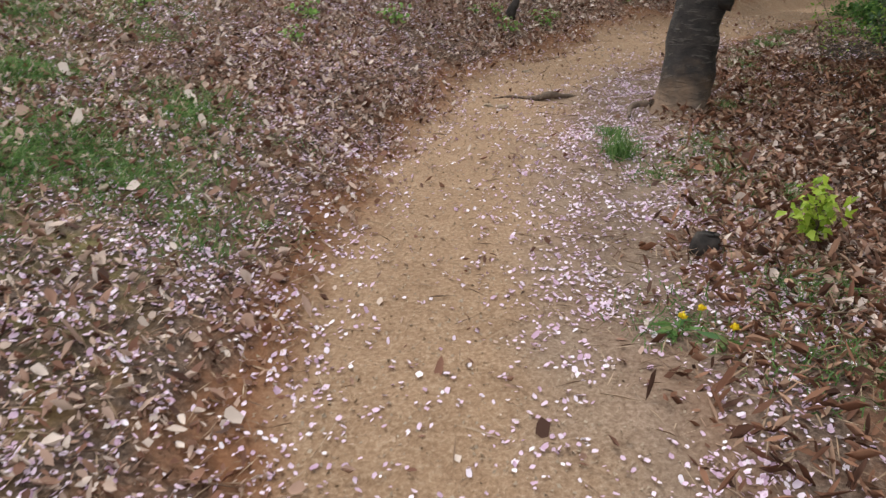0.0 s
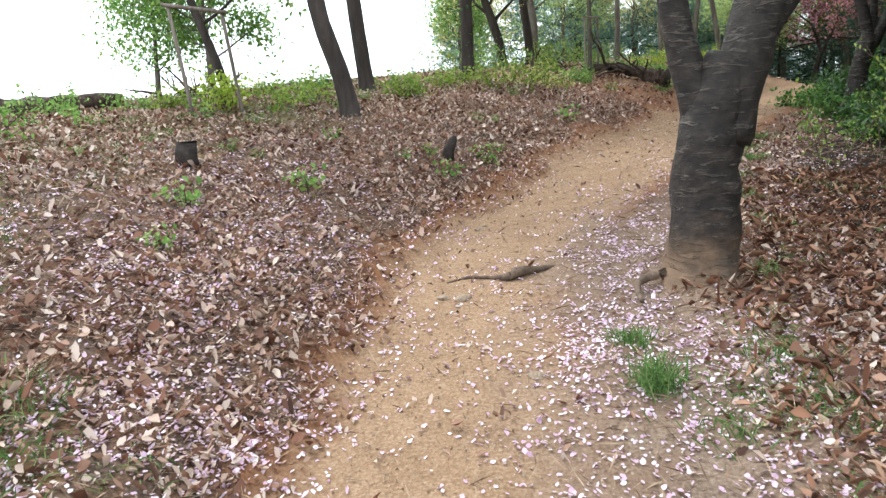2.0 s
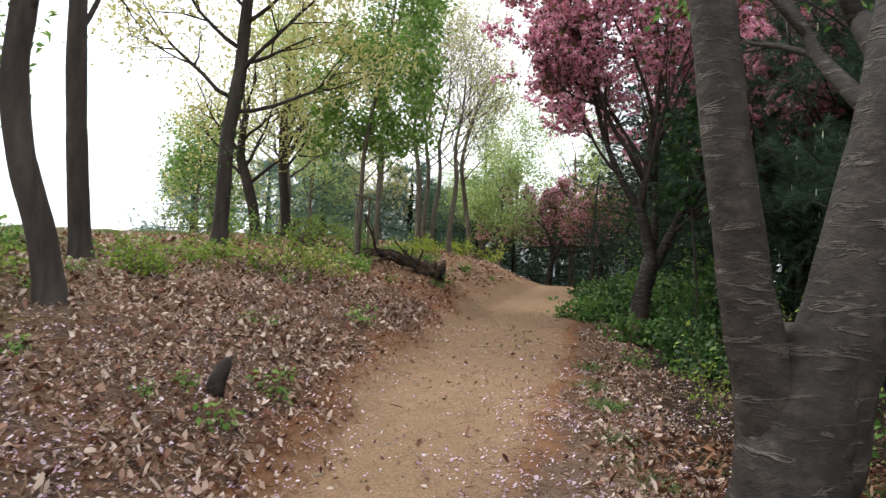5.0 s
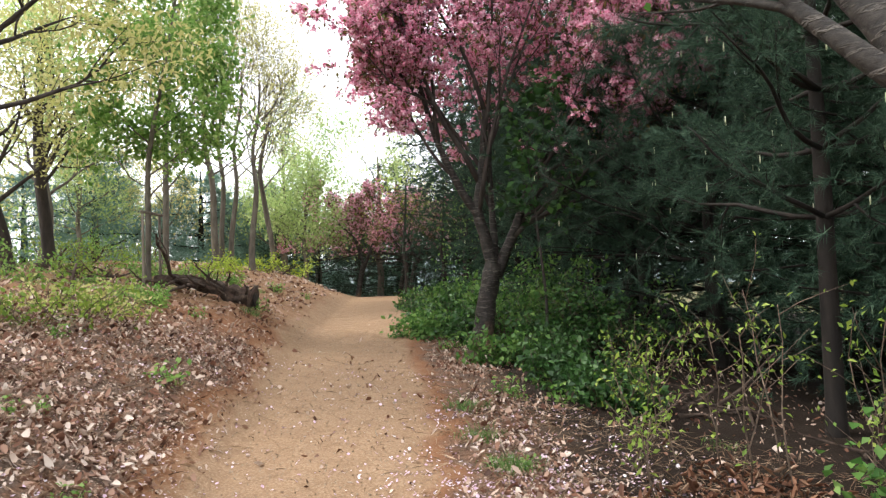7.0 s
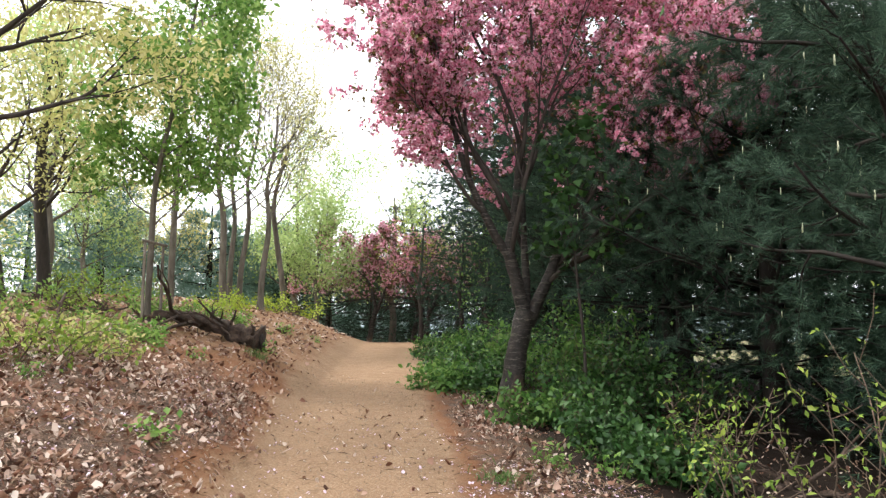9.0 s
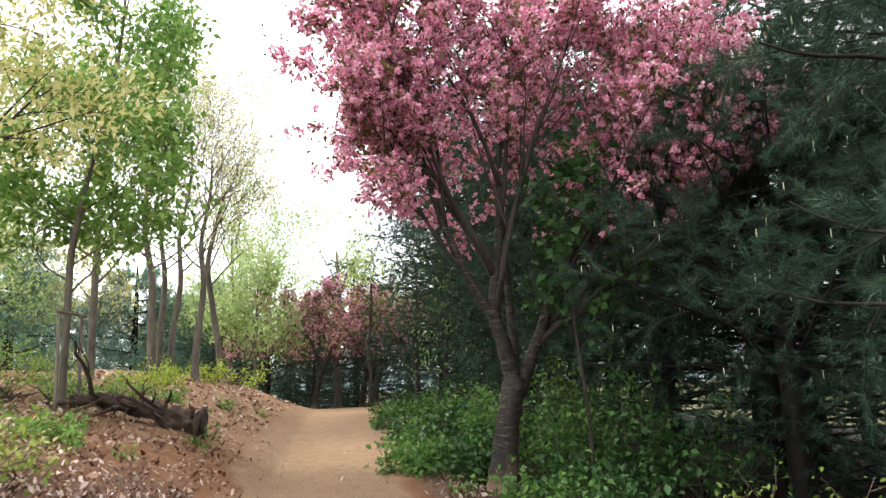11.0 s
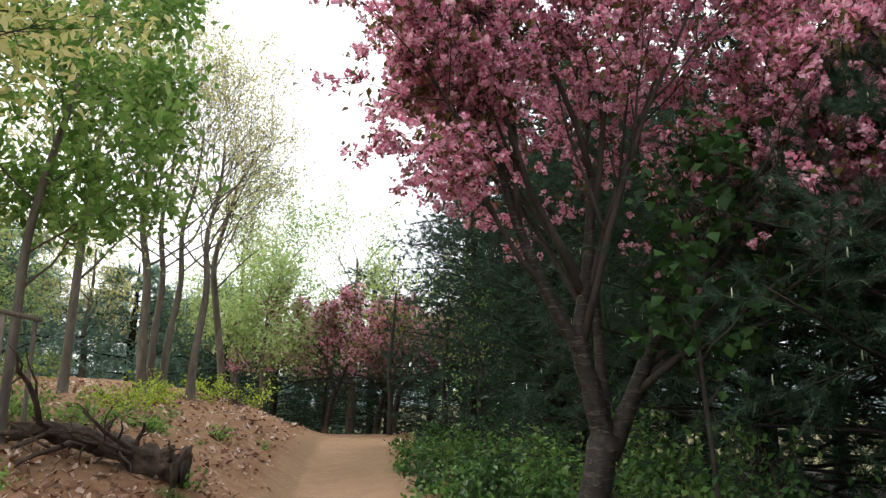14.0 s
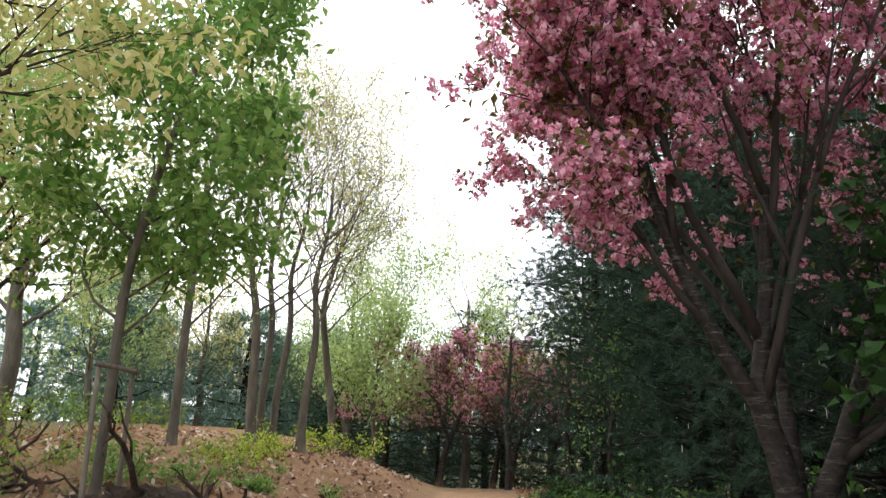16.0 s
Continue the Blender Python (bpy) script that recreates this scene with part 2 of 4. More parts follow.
# ---- the lie of the land ----
PATH = [(-0.3, -14, -1.3), (-0.2, -4, -0.42), (0, 0, 0), (0.2, 2.6, 0.27), (0.4, 4.6, 0.50), (0.95, 6.8, 0.74), (1.75, 8.2, 0.93), (3.15, 10.0, 1.18),
        (4.8, 12.0, 1.36), (6.5, 14.1, 1.47), (9.05, 17.0, 1.66), (12.2, 20.4, 1.86), (14.6, 23.0, 1.90), (17.4, 26.6, 1.5), (25, 34, 0.2), (60, 60, -5)]


def ease(a, b, v):
    u = np.clip((v - a) / (b - a), 0, 1)
    return u * u * (3 - 2 * u)


def beside(x, y):
    """How far a place lies to the right of the path's middle line, and the path's height there."""
    far, side, high, wsum = np.full(x.shape, 1e9), np.zeros(x.shape), np.zeros(x.shape), np.zeros(x.shape)
    for (ax, ay, az), (bx, by, bz) in zip(PATH, PATH[1:]):
        dx, dy = bx - ax, by - ay
        u = np.clip(((x - ax) * dx + (y - ay) * dy) / (dx * dx + dy * dy), 0, 1)
        d = np.hypot(x - ax - u * dx, y - ay - u * dy)
        s = (x - ax) * dy - (y - ay) * dx
        w = 1 / (d * d + 0.05) ** 3
        high += w * (az + u * (bz - az))
        wsum += w
        near = d < far
        far = np.where(near, d, far)
        side = np.where(near, np.where(s > 0, d, -d), side)
    return side, high / wsum


def rough(x, y, k):
    """Soft unevenness, about one high, at k waves a metre."""
    a = np.sin(k * 6.28 * (x + 0.31 * y) + 1.7 * np.sin(k * 2.9 * y)) * np.sin(k * 5.7 * (y - 0.27 * x) + 1.3 * np.sin(k * 3.3 * x + 1))
    b = np.sin(k * 13.1 * (x * 0.6 - y * 0.8) + 2.1 * np.sin(k * 4.1 * x)) * np.sin(k * 11.7 * (x * 0.8 + y * 0.55) + 1.9)
    return 0.65 * a + 0.35 * b


def trodden(x, y, more=0.0):
    """1 on bare trodden earth, 0 beside it; more: metres of cleared soil beyond the right edge."""
    side, _ = beside(x, y)
    bend = ease(2.0, 3.5, y) * (1 - ease(7.0, 9.0, y))
    wide = 0.66 - 0.10 * bend + 0.16 * ease(8, 11, y) + 0.22 * ease(12, 17, y) + 0.12 * rough(x, y, 0.45) + 0.05 * rough(x, y, 1.7)
    off = side - 0.03 + 0.16 * bend
    return 1 - ease(wide - 0.34, wide + 0.34, np.where(off > 0, np.maximum(off - more, 0), -off))


def lie(x, y):
    x, y = np.asarray(x, float), np.asarray(y, float)
    side, z = beside(x, y)
    a = np.abs(side)
    left = z + (0.5 + 0.5 * ease(2, 8, y)) * 1.3 * (1 - 0.7 * ease(11, 15, x)) * (1 - np.exp(-np.maximum(0, a - 0.6) / 2.0)) - np.maximum(0, a - 9) * 0.12
    slope = 0.07 * (1 - 0.7 * ease(10, 16, x))
    right = z + 0.12 * ease(0.7, 1.4, a) * (1 - ease(6, 9, y)) - slope * np.maximum(0, a - 0.8) - 0.06 * np.maximum(0, a - 4.5)
    h = np.where(side < 0, left, right)
    off = np.hypot(x - 4, y - 10)
    h = h * (1 - ease(28, 75, off)) + ease(28, 75, off) * -6.0
    t = trodden(x, y)
    near = 1 - ease(25, 40, off)
    h = h + near * ((1 - t) * (0.045 * rough(x, y, 0.35) + 0.022 * rough(x + 3, y, 1.3)) + 0.010 * rough(x, y + 5, 0.8) + 0.005 * rough(x, y, 3.1))
    return h


def at(x, y):
    return float(lie(np.array([x]), np.array([y]))[0])


def mesh_of(name, verts, faces, mat, smooth=True):
    me = bpy.data.meshes.new(name)
    verts, faces = np.asarray(verts, np.float32), np.asarray(faces, np.int32)
    k = faces.shape[1]
    me.vertices.add(len(verts))
    me.vertices.foreach_set("co", verts.ravel())
    me.loops.add(faces.size)
    me.loops.foreach_set("vertex_index", faces.ravel())
    me.polygons.add(len(faces))
    me.polygons.foreach_set("loop_start", np.arange(0, faces.size, k, dtype=np.int32))
    me.polygons.foreach_set("loop_total", np.full(len(faces), k, np.int32))
    me.update(calc_edges=True)
    me.validate()
    if smooth:
        me.polygons.foreach_set("use_smooth", np.ones(len(me.polygons), bool))
    me.materials.append(mat)
    return me


def part(name, me, parent, label=""):
    """One mesh object under a thing or a part."""
    ob = new(name, me)
    ob.parent = parent
    return tagged(ob, label)


def empty(name, m, label, category, group=""):
    ob = new(name)
    ob.empty_display_size = 0.2
    ob.matrix_world = m
    return tagged(ob, label, category, group)


def axis_steps(lo, hi, step, far):
    inner = np.arange(lo, hi + step / 2, step)
    out, s, v = [], step, hi
    while v < far:
        s *= 1.22
        v += s
        out.append(v)
    return np.concatenate([[lo - (v - hi) for v in reversed(out)], inner, out])


gx, gy = axis_steps(-6.0, 13.0, 0.1, 2500), axis_steps(-1.0, 24.0, 0.1, 2500)
GX, GY = np.meshgrid(gx, gy)
GZ = lie(GX.ravel(), GY.ravel())
idx = np.arange(GX.size).reshape(GX.shape)
quads = np.stack([idx[:-1, :-1], idx[:-1, 1:], idx[1:, 1:], idx[1:, :-1]], -1).reshape(-1, 4)
land = mesh_of("ground", np.stack([GX.ravel(), GY.ravel(), GZ], 1), quads, SOIL)
col = land.color_attributes.new("trodden", "FLOAT_COLOR", "POINT")
side, _ = beside(GX.ravel(), GY.ravel())
green = np.maximum(ease(-2.2, -3.4, side) * 0.7, ease(26, 40, np.hypot(GX.ravel() - 4, GY.ravel() - 10)))
green = np.maximum(green, 0.8 * ease(1.4, 2.4, side) * ease(8, 11, GY.ravel()))
green = np.maximum(green, 0.5 * ease(-0.9, -1.5, side) * (1 - ease(3.5, 5, GY.ravel())))
# third channel: wood floor, with the pines' shade painted in by soil colour
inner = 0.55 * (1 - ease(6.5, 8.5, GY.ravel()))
shaded_floor = ease(1.15, 2.0, side - inner + 0.15 * rough(GX.ravel(), GY.ravel(), 0.5)) * (1 - ease(30, 45, np.hypot(GX.ravel() - 14, GY.ravel() - 12)))
bare = 0.55 * ease(13, 17, GY.ravel()) * ease(-7.5, -4.0, side) * (1 - ease(1.0, 2.0, side))
near = 0.65 * (1 - ease(3.0, 4.5, GY.ravel()))
dusty = ease(0.1, 0.55, side + 0.2 * rough(GX.ravel(), GY.ravel(), 0.7)) * (1 - ease(1.3, 2.0, side + near)) * (1 - ease(7.0, 9.0, GY.ravel()))
rgba = np.stack([np.maximum(trodden(GX.ravel(), GY.ravel()), bare), green * (1 - 0.6 * (bare > 0.2)), shaded_floor, dusty], 1).astype(np.float32)
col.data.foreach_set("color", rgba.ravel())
ground = tagged(new("ground", land), "tan trodden earth path through brown leaf-strewn woodland soil", "ground", kind="structure")

# distant hills, the haze painted into their colour
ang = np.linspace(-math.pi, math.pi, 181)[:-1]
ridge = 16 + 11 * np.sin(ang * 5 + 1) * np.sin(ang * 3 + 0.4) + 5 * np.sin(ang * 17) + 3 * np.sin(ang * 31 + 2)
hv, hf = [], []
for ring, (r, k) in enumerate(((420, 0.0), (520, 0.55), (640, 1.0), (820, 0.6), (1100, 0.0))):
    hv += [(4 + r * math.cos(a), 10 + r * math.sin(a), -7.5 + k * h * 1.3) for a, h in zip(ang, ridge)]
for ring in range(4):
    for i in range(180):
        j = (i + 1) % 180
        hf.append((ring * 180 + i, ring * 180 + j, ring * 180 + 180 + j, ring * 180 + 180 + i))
tagged(new("backdrop", mesh_of("backdrop", hv, hf, HAZED_HILL)), "low hills along the skyline, haze painted in as blue-green", "hills", kind="structure")


# ---- growing things ----
class Wood:
    """Gathers tapered tubes into one mesh, and the twigs' points for leaves."""

    def __init__(self, seed):
        self.rng = random.Random(seed)
        self.v, self.f, self.tips, self.twigs = [], [], [], True

    def tube(self, pts, radii, sides=7, lumps=0.0):
        pts = [Vector(p) for p in pts]
        start, r = len(self.v), self.rng
        ref = Vector((1, 0.13, 0.07))
        for i, (p, rad) in enumerate(zip(pts, radii)):
            d = (pts[min(i + 1, len(pts) - 1)] - pts[max(i - 1, 0)]).normalized()
            a = d.cross(ref)
            if a.length < 0.1:
                a = d.cross(Vector((0, 1, 0.1)))
            a.normalize()
            b = d.cross(a)
            for k in range(sides):
                w = 2 * math.pi * k / sides
                q = rad * (1 + lumps * (noise.noise(Vector((math.cos(w) * 1.3, math.sin(w) * 1.3, i * 0.45 + start)))))
                self.v.append(p + a * (math.cos(w) * q) + b * (math.sin(w) * q))
        for i in range(len(pts) - 1):
            for k in range(sides):
                m = (k + 1) % sides
                o = start + i * sides
                self.f.append((o + k, o + m, o + sides + m, o + sides + k))
        for base, flip in ((start, True), (start + (len(pts) - 1) * sides, False)):
            c = len(self.v)
            self.v.append(pts[0] if flip else pts[-1])
            for k in range(sides):
                m = (k + 1) % sides
                self.f.append((c, base + m, base + k, base + k) if flip else (c, base + k, base + m, base + m))

    def limb(self, p, d, length, radius, levels, wander=0.18, lift=0.10, kids=5, spread=45, shrink=0.62, bare=0.3, end=0.25, sides=7, lumps=0.0):
        """A branch that wanders and carries branches of its own."""
        r = self.rng
        p, d = Vector(p), Vector(d).normalized()
        n = 7 if levels > 1 else (5 if levels else 3)
        pts, rad, ways = [p.copy()], [radius], [d.copy()]
        for i in range(n):
            d = (d + Vector((r.gauss(0, wander), r.gauss(0, wander), r.gauss(0, wander) + lift))).normalized()
            p = p + d * (length / n)
            pts.append(p.copy())
            rad.append(radius * (1 - (1 - end) * (i + 1) / n))
            ways.append(d.copy())
        if levels or self.twigs:
            self.tube(pts, rad, sides if levels > 1 else (5 if levels else 3), lumps)
        if levels <= 1:
            for q, w in list(zip(pts, ways))[1:]:
                self.tips.append((q, w))
        if levels:
            for c in range(kids):
                u = bare + (1 - bare) * (c + r.random()) / kids
                i = min(n - 1, int(u * n))
                q = pts[i].lerp(pts[i + 1], u * n - i)
                turn = ways[i].orthogonal().normalized()
                turn.rotate(Matrix.Rotation(2.4 * c + r.uniform(-0.6, 0.6), 3, ways[i]))
                s = radians(spread * r.uniform(0.7, 1.3))
                w = ways[i] * math.cos(s) + turn * math.sin(s)
                self.limb(q, w, length * shrink * r.uniform(0.7, 1.15) * (1.15 - 0.5 * u), max(0.004, rad[i] * 0.6), levels - 1, wander, lift, kids, spread, shrink, 0.2, end, sides, 0)

    def mesh(self, name, mat):
        f = [q if len(set(q)) == 4 else q for q in self.f]
        me = bpy.data.meshes.new(name)
        me.from_pydata([tuple(v) for v in self.v], [], [tuple(dict.fromkeys(q)) for q in f])
        me.polygons.foreach_set("use_smooth", np.ones(len(me.polygons), bool))
        me.materials.append(mat)
        return me


def leaf_mesh(name, centres, mat, size=0.06, per=6, spread=0.12, droop=0.3, slim=0.5, seed=1, fold=0.25, flat=0.0):
    """Folded leaves strewn about the centres: two triangles' worth on each side of the midrib."""
    g = np.random.default_rng(seed)
    c = np.repeat(np.asarray(centres, float), per, 0)
    n = len(c)
    c = c + g.normal(0, spread, (n, 3))
    d = g.normal(0, 1, (n, 3))
    d[:, 2] = d[:, 2] * (1 - flat) - droop
    d /= np.linalg.norm(d, axis=1)[:, None]
    up = g.normal(0, 0.6, (n, 3)) + (0, 0, 1)
    s = np.cross(d, up)
    s /= np.linalg.norm(s, axis=1)[:, None] + 1e-9
    w = np.cross(s, d)
    L = (size * g.uniform(0.6, 1.25, n))[:, None]
    v = np.stack([c, c + d * L * 0.45 + s * L * slim * 0.5 + w * L * fold * slim, c + d * L, c + d * L * 0.45 - s * L * slim * 0.5 + w * L * fold * slim], 1).reshape(-1, 3)
    b = np.arange(n)[:, None] * 4
    f = np.stack([b + (0, 1, 2), b + (0, 2, 3)], 1).reshape(-1, 3)
    return mesh_of(name, v, f, mat, False)


def blossom_mesh(name, centres, mat, radius=0.045, petals=12, size=0.034, seed=1):
    """Pompons of cupped petals."""
    g = np.random.default_rng(seed)
    c = np.repeat(np.asarray(centres, float), petals, 0)
    n = len(c)
    d = g.normal(0, 1, (n, 3))
    d /= np.linalg.norm(d, axis=1)[:, None]
    c = c + d * radius * g.uniform(0.35, 1.0, n)[:, None]
    up = d + g.normal(0, 0.5, (n, 3))
    s = np.cross(up, g.normal(0, 1, (n, 3)))
    s /= np.linalg.norm(s, axis=1)[:, None] + 1e-9
    w = np.cross(up, s)
    w /= np.linalg.norm(w, axis=1)[:, None] + 1e-9
    L = (size * g.uniform(0.7, 1.2, n))[:, None]
    v = np.stack([c - s * L * 0.5, c - w * L * 0.5 - d * L * 0.15, c + s * L * 0.5, c + w * L * 0.5 - d * L * 0.15], 1).reshape(-1, 3)
    b = np.arange(n)[:, None] * 4
    f = np.stack([b + (0, 1, 2), b + (0, 2, 3)], 1).reshape(-1, 3)
    return mesh_of(name, v, f, mat, False)


def needle_mesh(name, tips, mat, length=0.10, per=22, width=0.0035, seed=1, open_=0.9):
    """Tufts of long needles round the ends of twigs."""
    g = np.random.default_rng(seed)
    c = np.repeat(np.array([p for p, _ in tips], float), per, 0)
    a = np.repeat(np.array([w for _, w in tips], float), per, 0)
    n = len(c)
    c = c - a * (g.uniform(0, 0.10, n)[:, None])
    d = a + g.normal(0, open_ * 0.6, (n, 3))
    d /= np.linalg.norm(d, axis=1)[:, None]
    s = np.cross(d, g.normal(0, 1, (n, 3)))
    s /= np.linalg.norm(s, axis=1)[:, None] + 1e-9
    L = (length * g.uniform(0.7, 1.15, n))[:, None]
    v = np.stack([c - s * width, c + s * width, c + d * L - (0, 0, 0.012)], 1).reshape(-1, 3)
    return mesh_of(name, v, np.arange(n * 3).reshape(-1, 3), mat, False)


def local(points, origin):
    return [tuple(Vector(p) - Vector(origin)) for p in points]


def tree(name, x, y, build, label, category="tree", group="", sink=0.05):
    """A tree's Empty at its foot; build(wood) grows it in local metres and returns the crown's meshes as (name, mesh, label)."""
    root = empty(name, Matrix.Translation((x, y, at(x, y) - sink)), label, category, group)
    build(root)
    return root


def bole(w, pts, radii, sides=12, lumps=0.12, flare=1.5):
    """A trunk along the given points, smoothed, with a flared foot."""
    pts, fine, rad = [Vector(p) for p in pts], [], []
    for i in range(len(pts) - 1):
        p0, p1, p2, p3 = pts[max(i - 1, 0)], pts[i], pts[i + 1], pts[min(i + 2, len(pts) - 1)]
        for k in range(5):
            u = k / 5
            fine.append(0.5 * ((2 * p1) + (p2 - p0) * u + (2 * p0 - 5 * p1 + 4 * p2 - p3) * u * u + (3 * p1 - p0 - 3 * p2 + p3) * u ** 3))
            rad.append(radii[i] * (1 - u) + radii[i + 1] * u)
    fine.append(pts[-1])
    rad.append(radii[-1])
    if flare:
        rad = [r * (1 + (flare - 1) * math.exp(-p.z / 0.13)) if p.z < 0.9 else r for r, p in zip(rad, fine)]
    w.tube(fine, rad, sides, lumps)
    return fine


# --- the old cherry that leans beside the path ---
def old_cherry(root):
    w = Wood(5)
    bole(w, [(0, 0, -0.1), (0.02, 0, 0.3), (0.035, -0.02, 0.7), (0.08, -0.03, 1.05), (0.16, -0.05, 1.35)], [0.215, 0.205, 0.195, 0.19, 0.14], 24, 0.16, 1.3)
    part("trunk", w.mesh("trunk", CHERRY_BARK), root, "dark ringed bark, muddy tan at the foot")
    a = Wood(6)
    bole(a, [(0.04, -0.02, 0.75), (-0.03, 0.0, 1.1), (-0.12, 0.03, 1.5), (-0.20, 0.06, 2.0), (-0.24, 0.12, 2.6)], [0.115, 0.105, 0.09, 0.08, 0.075], 14, 0.12, 0)
    for d in ((-0.35, 0.0, 1), (0.3, 0.25, 1)):
        a.limb((-0.24, 0.12, 2.55), d, 2.2, 0.07, 2, kids=4, spread=38)
    part("limb", a.mesh("limb", CHERRY_BARK), root)
    b = Wood(7)
    bole(b, [(0.12, -0.04, 0.85), (0.23, -0.07, 1.3), (0.36, -0.10, 1.8), (0.50, -0.13, 2.4), (0.66, -0.12, 3.1)], [0.16, 0.15, 0.135, 0.13, 0.10], 16, 0.12, 0)
    for d in ((0.25, 0.1, 1), (0.1, -0.5, 0.8)):
        b.limb((0.66, -0.12, 3.05), d, 2.2, 0.085, 2, kids=4, spread=38)
    part("limb", b.mesh("limb", CHERRY_BARK), root)
    c = Wood(8)
    bole(c, [(0.24, -0.07, 1.25), (0.44, -0.02, 1.62), (0.86, 0.15, 1.95), (1.35, 0.38, 2.22), (1.8, 0.62, 2.55), (2.05, 1.0, 3.1)], [0.11, 0.115, 0.112, 0.108, 0.10, 0.07], 14, 0.12, 0)
    for p, d in (((1.6, 0.52, 2.3), (-0.1, 0.6, 0.75)), ((2.05, 1.0, 3.05), (-0.3, 0.4, 1))):
        c.limb(p, d, 1.8, 0.06, 2, kids=4, spread=38)
    part("limb", c.mesh("limb", CHERRY_BARK), root)
    tips = [p for q in (a, b, c) for p, _ in q.tips if p.z > 3.4]
    part("crown", leaf_mesh("crown", tips, MID, 0.085, 9, 0.14, seed=3), root, "green young leaves")


tree("cherry_tree", 2.20, 6.2, old_cherry, "old cherry tree with dark ringed bark, forked low beside the path", "tree")


# --- the cherries in pink blossom ---
def pink_cherry(seed, clusters, leaders, stems, radius=0.12, fork=1.4, twigs=True, rise=0.62):
    """leaders: (points from the fork, radii). stems: (leader, how far up it, direction, length, radius)."""
    def build(root):
        w = Wood(seed)
        top = Vector((0.23, -0.09, fork)) * (fork / 1.4)
        bole(w, [(-0.03, 0.02, -0.1), top * 0.12 + Vector((0, 0, 0.2)), (top.x * 0.45, top.y * 0.4, fork * 0.57), (top.x * 0.8, top.y * 0.8, fork * 0.85), top], [radius * 1.12, radius * 1.05, radius, radius * 0.98, radius * 0.96], 18, 0.18, 1.35)
        part("trunk", w.mesh("trunk", CHERRY_BARK), root, "grey-brown ringed bark")
        lines = []
        for pts, radii in leaders:
            s = Wood(seed + len(lines))
            lines.append(bole(s, [top + Vector(p) for p in pts], radii, 11, 0.12, 0))
            part("limb", s.mesh("limb", CHERRY_BARK), root)
        tips = []
        for i, (lead, up, d, length, thick) in enumerate(stems):
            s = Wood(seed * 20 + i)
            s.twigs = twigs
            line = lines[lead]
            s.limb(line[min(len(line) - 1, int(up * (len(line) - 1)))], d, length, thick, 3, 0.10, 0.045, 6, 36, 0.52, 0.22, 0.12, 8)
            part("limb", s.mesh("limb", DARK_BARK), root)
            tips += [p for p, _ in s.tips]
        pts = []
        g = random.Random(seed)
        while len(pts) < clusters:
            q = Vector(g.choice(tips)) + Vector((g.gauss(0, 0.055), g.gauss(0, 0.055), g.gauss(0, 0.05)))
            if q.z > fork + 0.35 + rise * math.hypot(q.x - top.x, q.y - top.y):
                pts.append(tuple(q))
        part("blossom", blossom_mesh("blossom", pts, BLOSSOM, 0.050, 14, 0.038, seed), root, "dense pink double blossom")
        part("foliage", leaf_mesh("foliage", [tuple(p) for p in tips[::2] if p.z > fork + 0.3 + rise * math.hypot(p.x - top.x, p.y - top.y)], BRONZE, 0.08, 3, 0.06, seed=seed + 2), root, "young bronze-green leaves")
    return build


LEADERS = [([(0, 0, -0.15), (-0.09, 0.07, 0.35), (-0.17, 0.13, 0.78), (-0.10, 0.08, 1.4), (-0.06, 0.04, 2.2)], [0.10, 0.085, 0.075, 0.055, 0.035]),
           ([(0.01, -0.01, -0.18), (0.16, -0.14, 0.25), (0.28, -0.26, 0.65), (0.42, -0.42, 1.3)], [0.095, 0.075, 0.065, 0.045]),
           ([(-0.14, 0.10, 0.62), (-0.38, 0.28, 1.10), (-0.64, 0.48, 1.85), (-0.86, 0.68, 3.0)], [0.066, 0.054, 0.042, 0.026]),
           ([(0.04, 0.02, -0.12), (0.08, 0.06, 0.35), (0.12, 0.12, 0.9), (0.22, 0.22, 1.5)], [0.066, 0.055, 0.045, 0.033])]
STEMS = [(2, 0.45, (-0.70, 0.5, 0.75), 2.0, 0.030), (2, 0.62, (-0.25, -0.1, 1.0), 2.8, 0.032), (2, 0.95, (-0.5, 0.42, 1.0), 2.2, 0.024), (2, 0.8, (-0.75, 0.3, 0.85), 1.4, 0.022),
         (0, 0.48, (-0.25, -0.5, 1.0), 3.6, 0.040), (0, 0.66, (-0.48, 0.30, 1.0), 3.6, 0.042), (0, 0.85, (0.25, -0.2, 1.0), 3.4, 0.036), (0, 1.0, (-0.1, 0.05, 1.0), 3.2, 0.034),
         (1, 0.40, (0.1, -0.95, 0.8), 3.4, 0.036), (1, 0.55, (0.95, -0.7, 0.7), 4.2, 0.042), (1, 0.8, (0.85, -0.2, 0.9), 3.6, 0.038), (1, 1.0, (0.55, -0.6, 1.0), 3.6, 0.036), (0, 0.58, (0.2, -0.32, 1.0), 3.4, 0.032), (1, 0.3, (0.55, -0.1, 1.0), 3.4, 0.034),
         (1, 0.7, (0.3, -0.75, 0.75), 3.0, 0.032), (3, 0.8, (-0.15, 0.5, 1.0), 3.4, 0.032), (3, 0.6, (0.2, 0.75, 0.95), 3.6, 0.036), (3, 1.0, (0.5, 0.4, 1.0), 3.6, 0.034), (1, 0.9, (1.0, -0.75, 0.85), 4.4, 0.040), (1, 0.62, (0.7, -1.0, 0.8), 3.8, 0.036)]
tree("blossom_cherry", 8.15, 13.05, pink_cherry(11, 15000, LEADERS, STEMS, 0.135, 1.33, True, 0.66), "cherry tree in full pink blossom over a leaning ringed trunk", "tree")
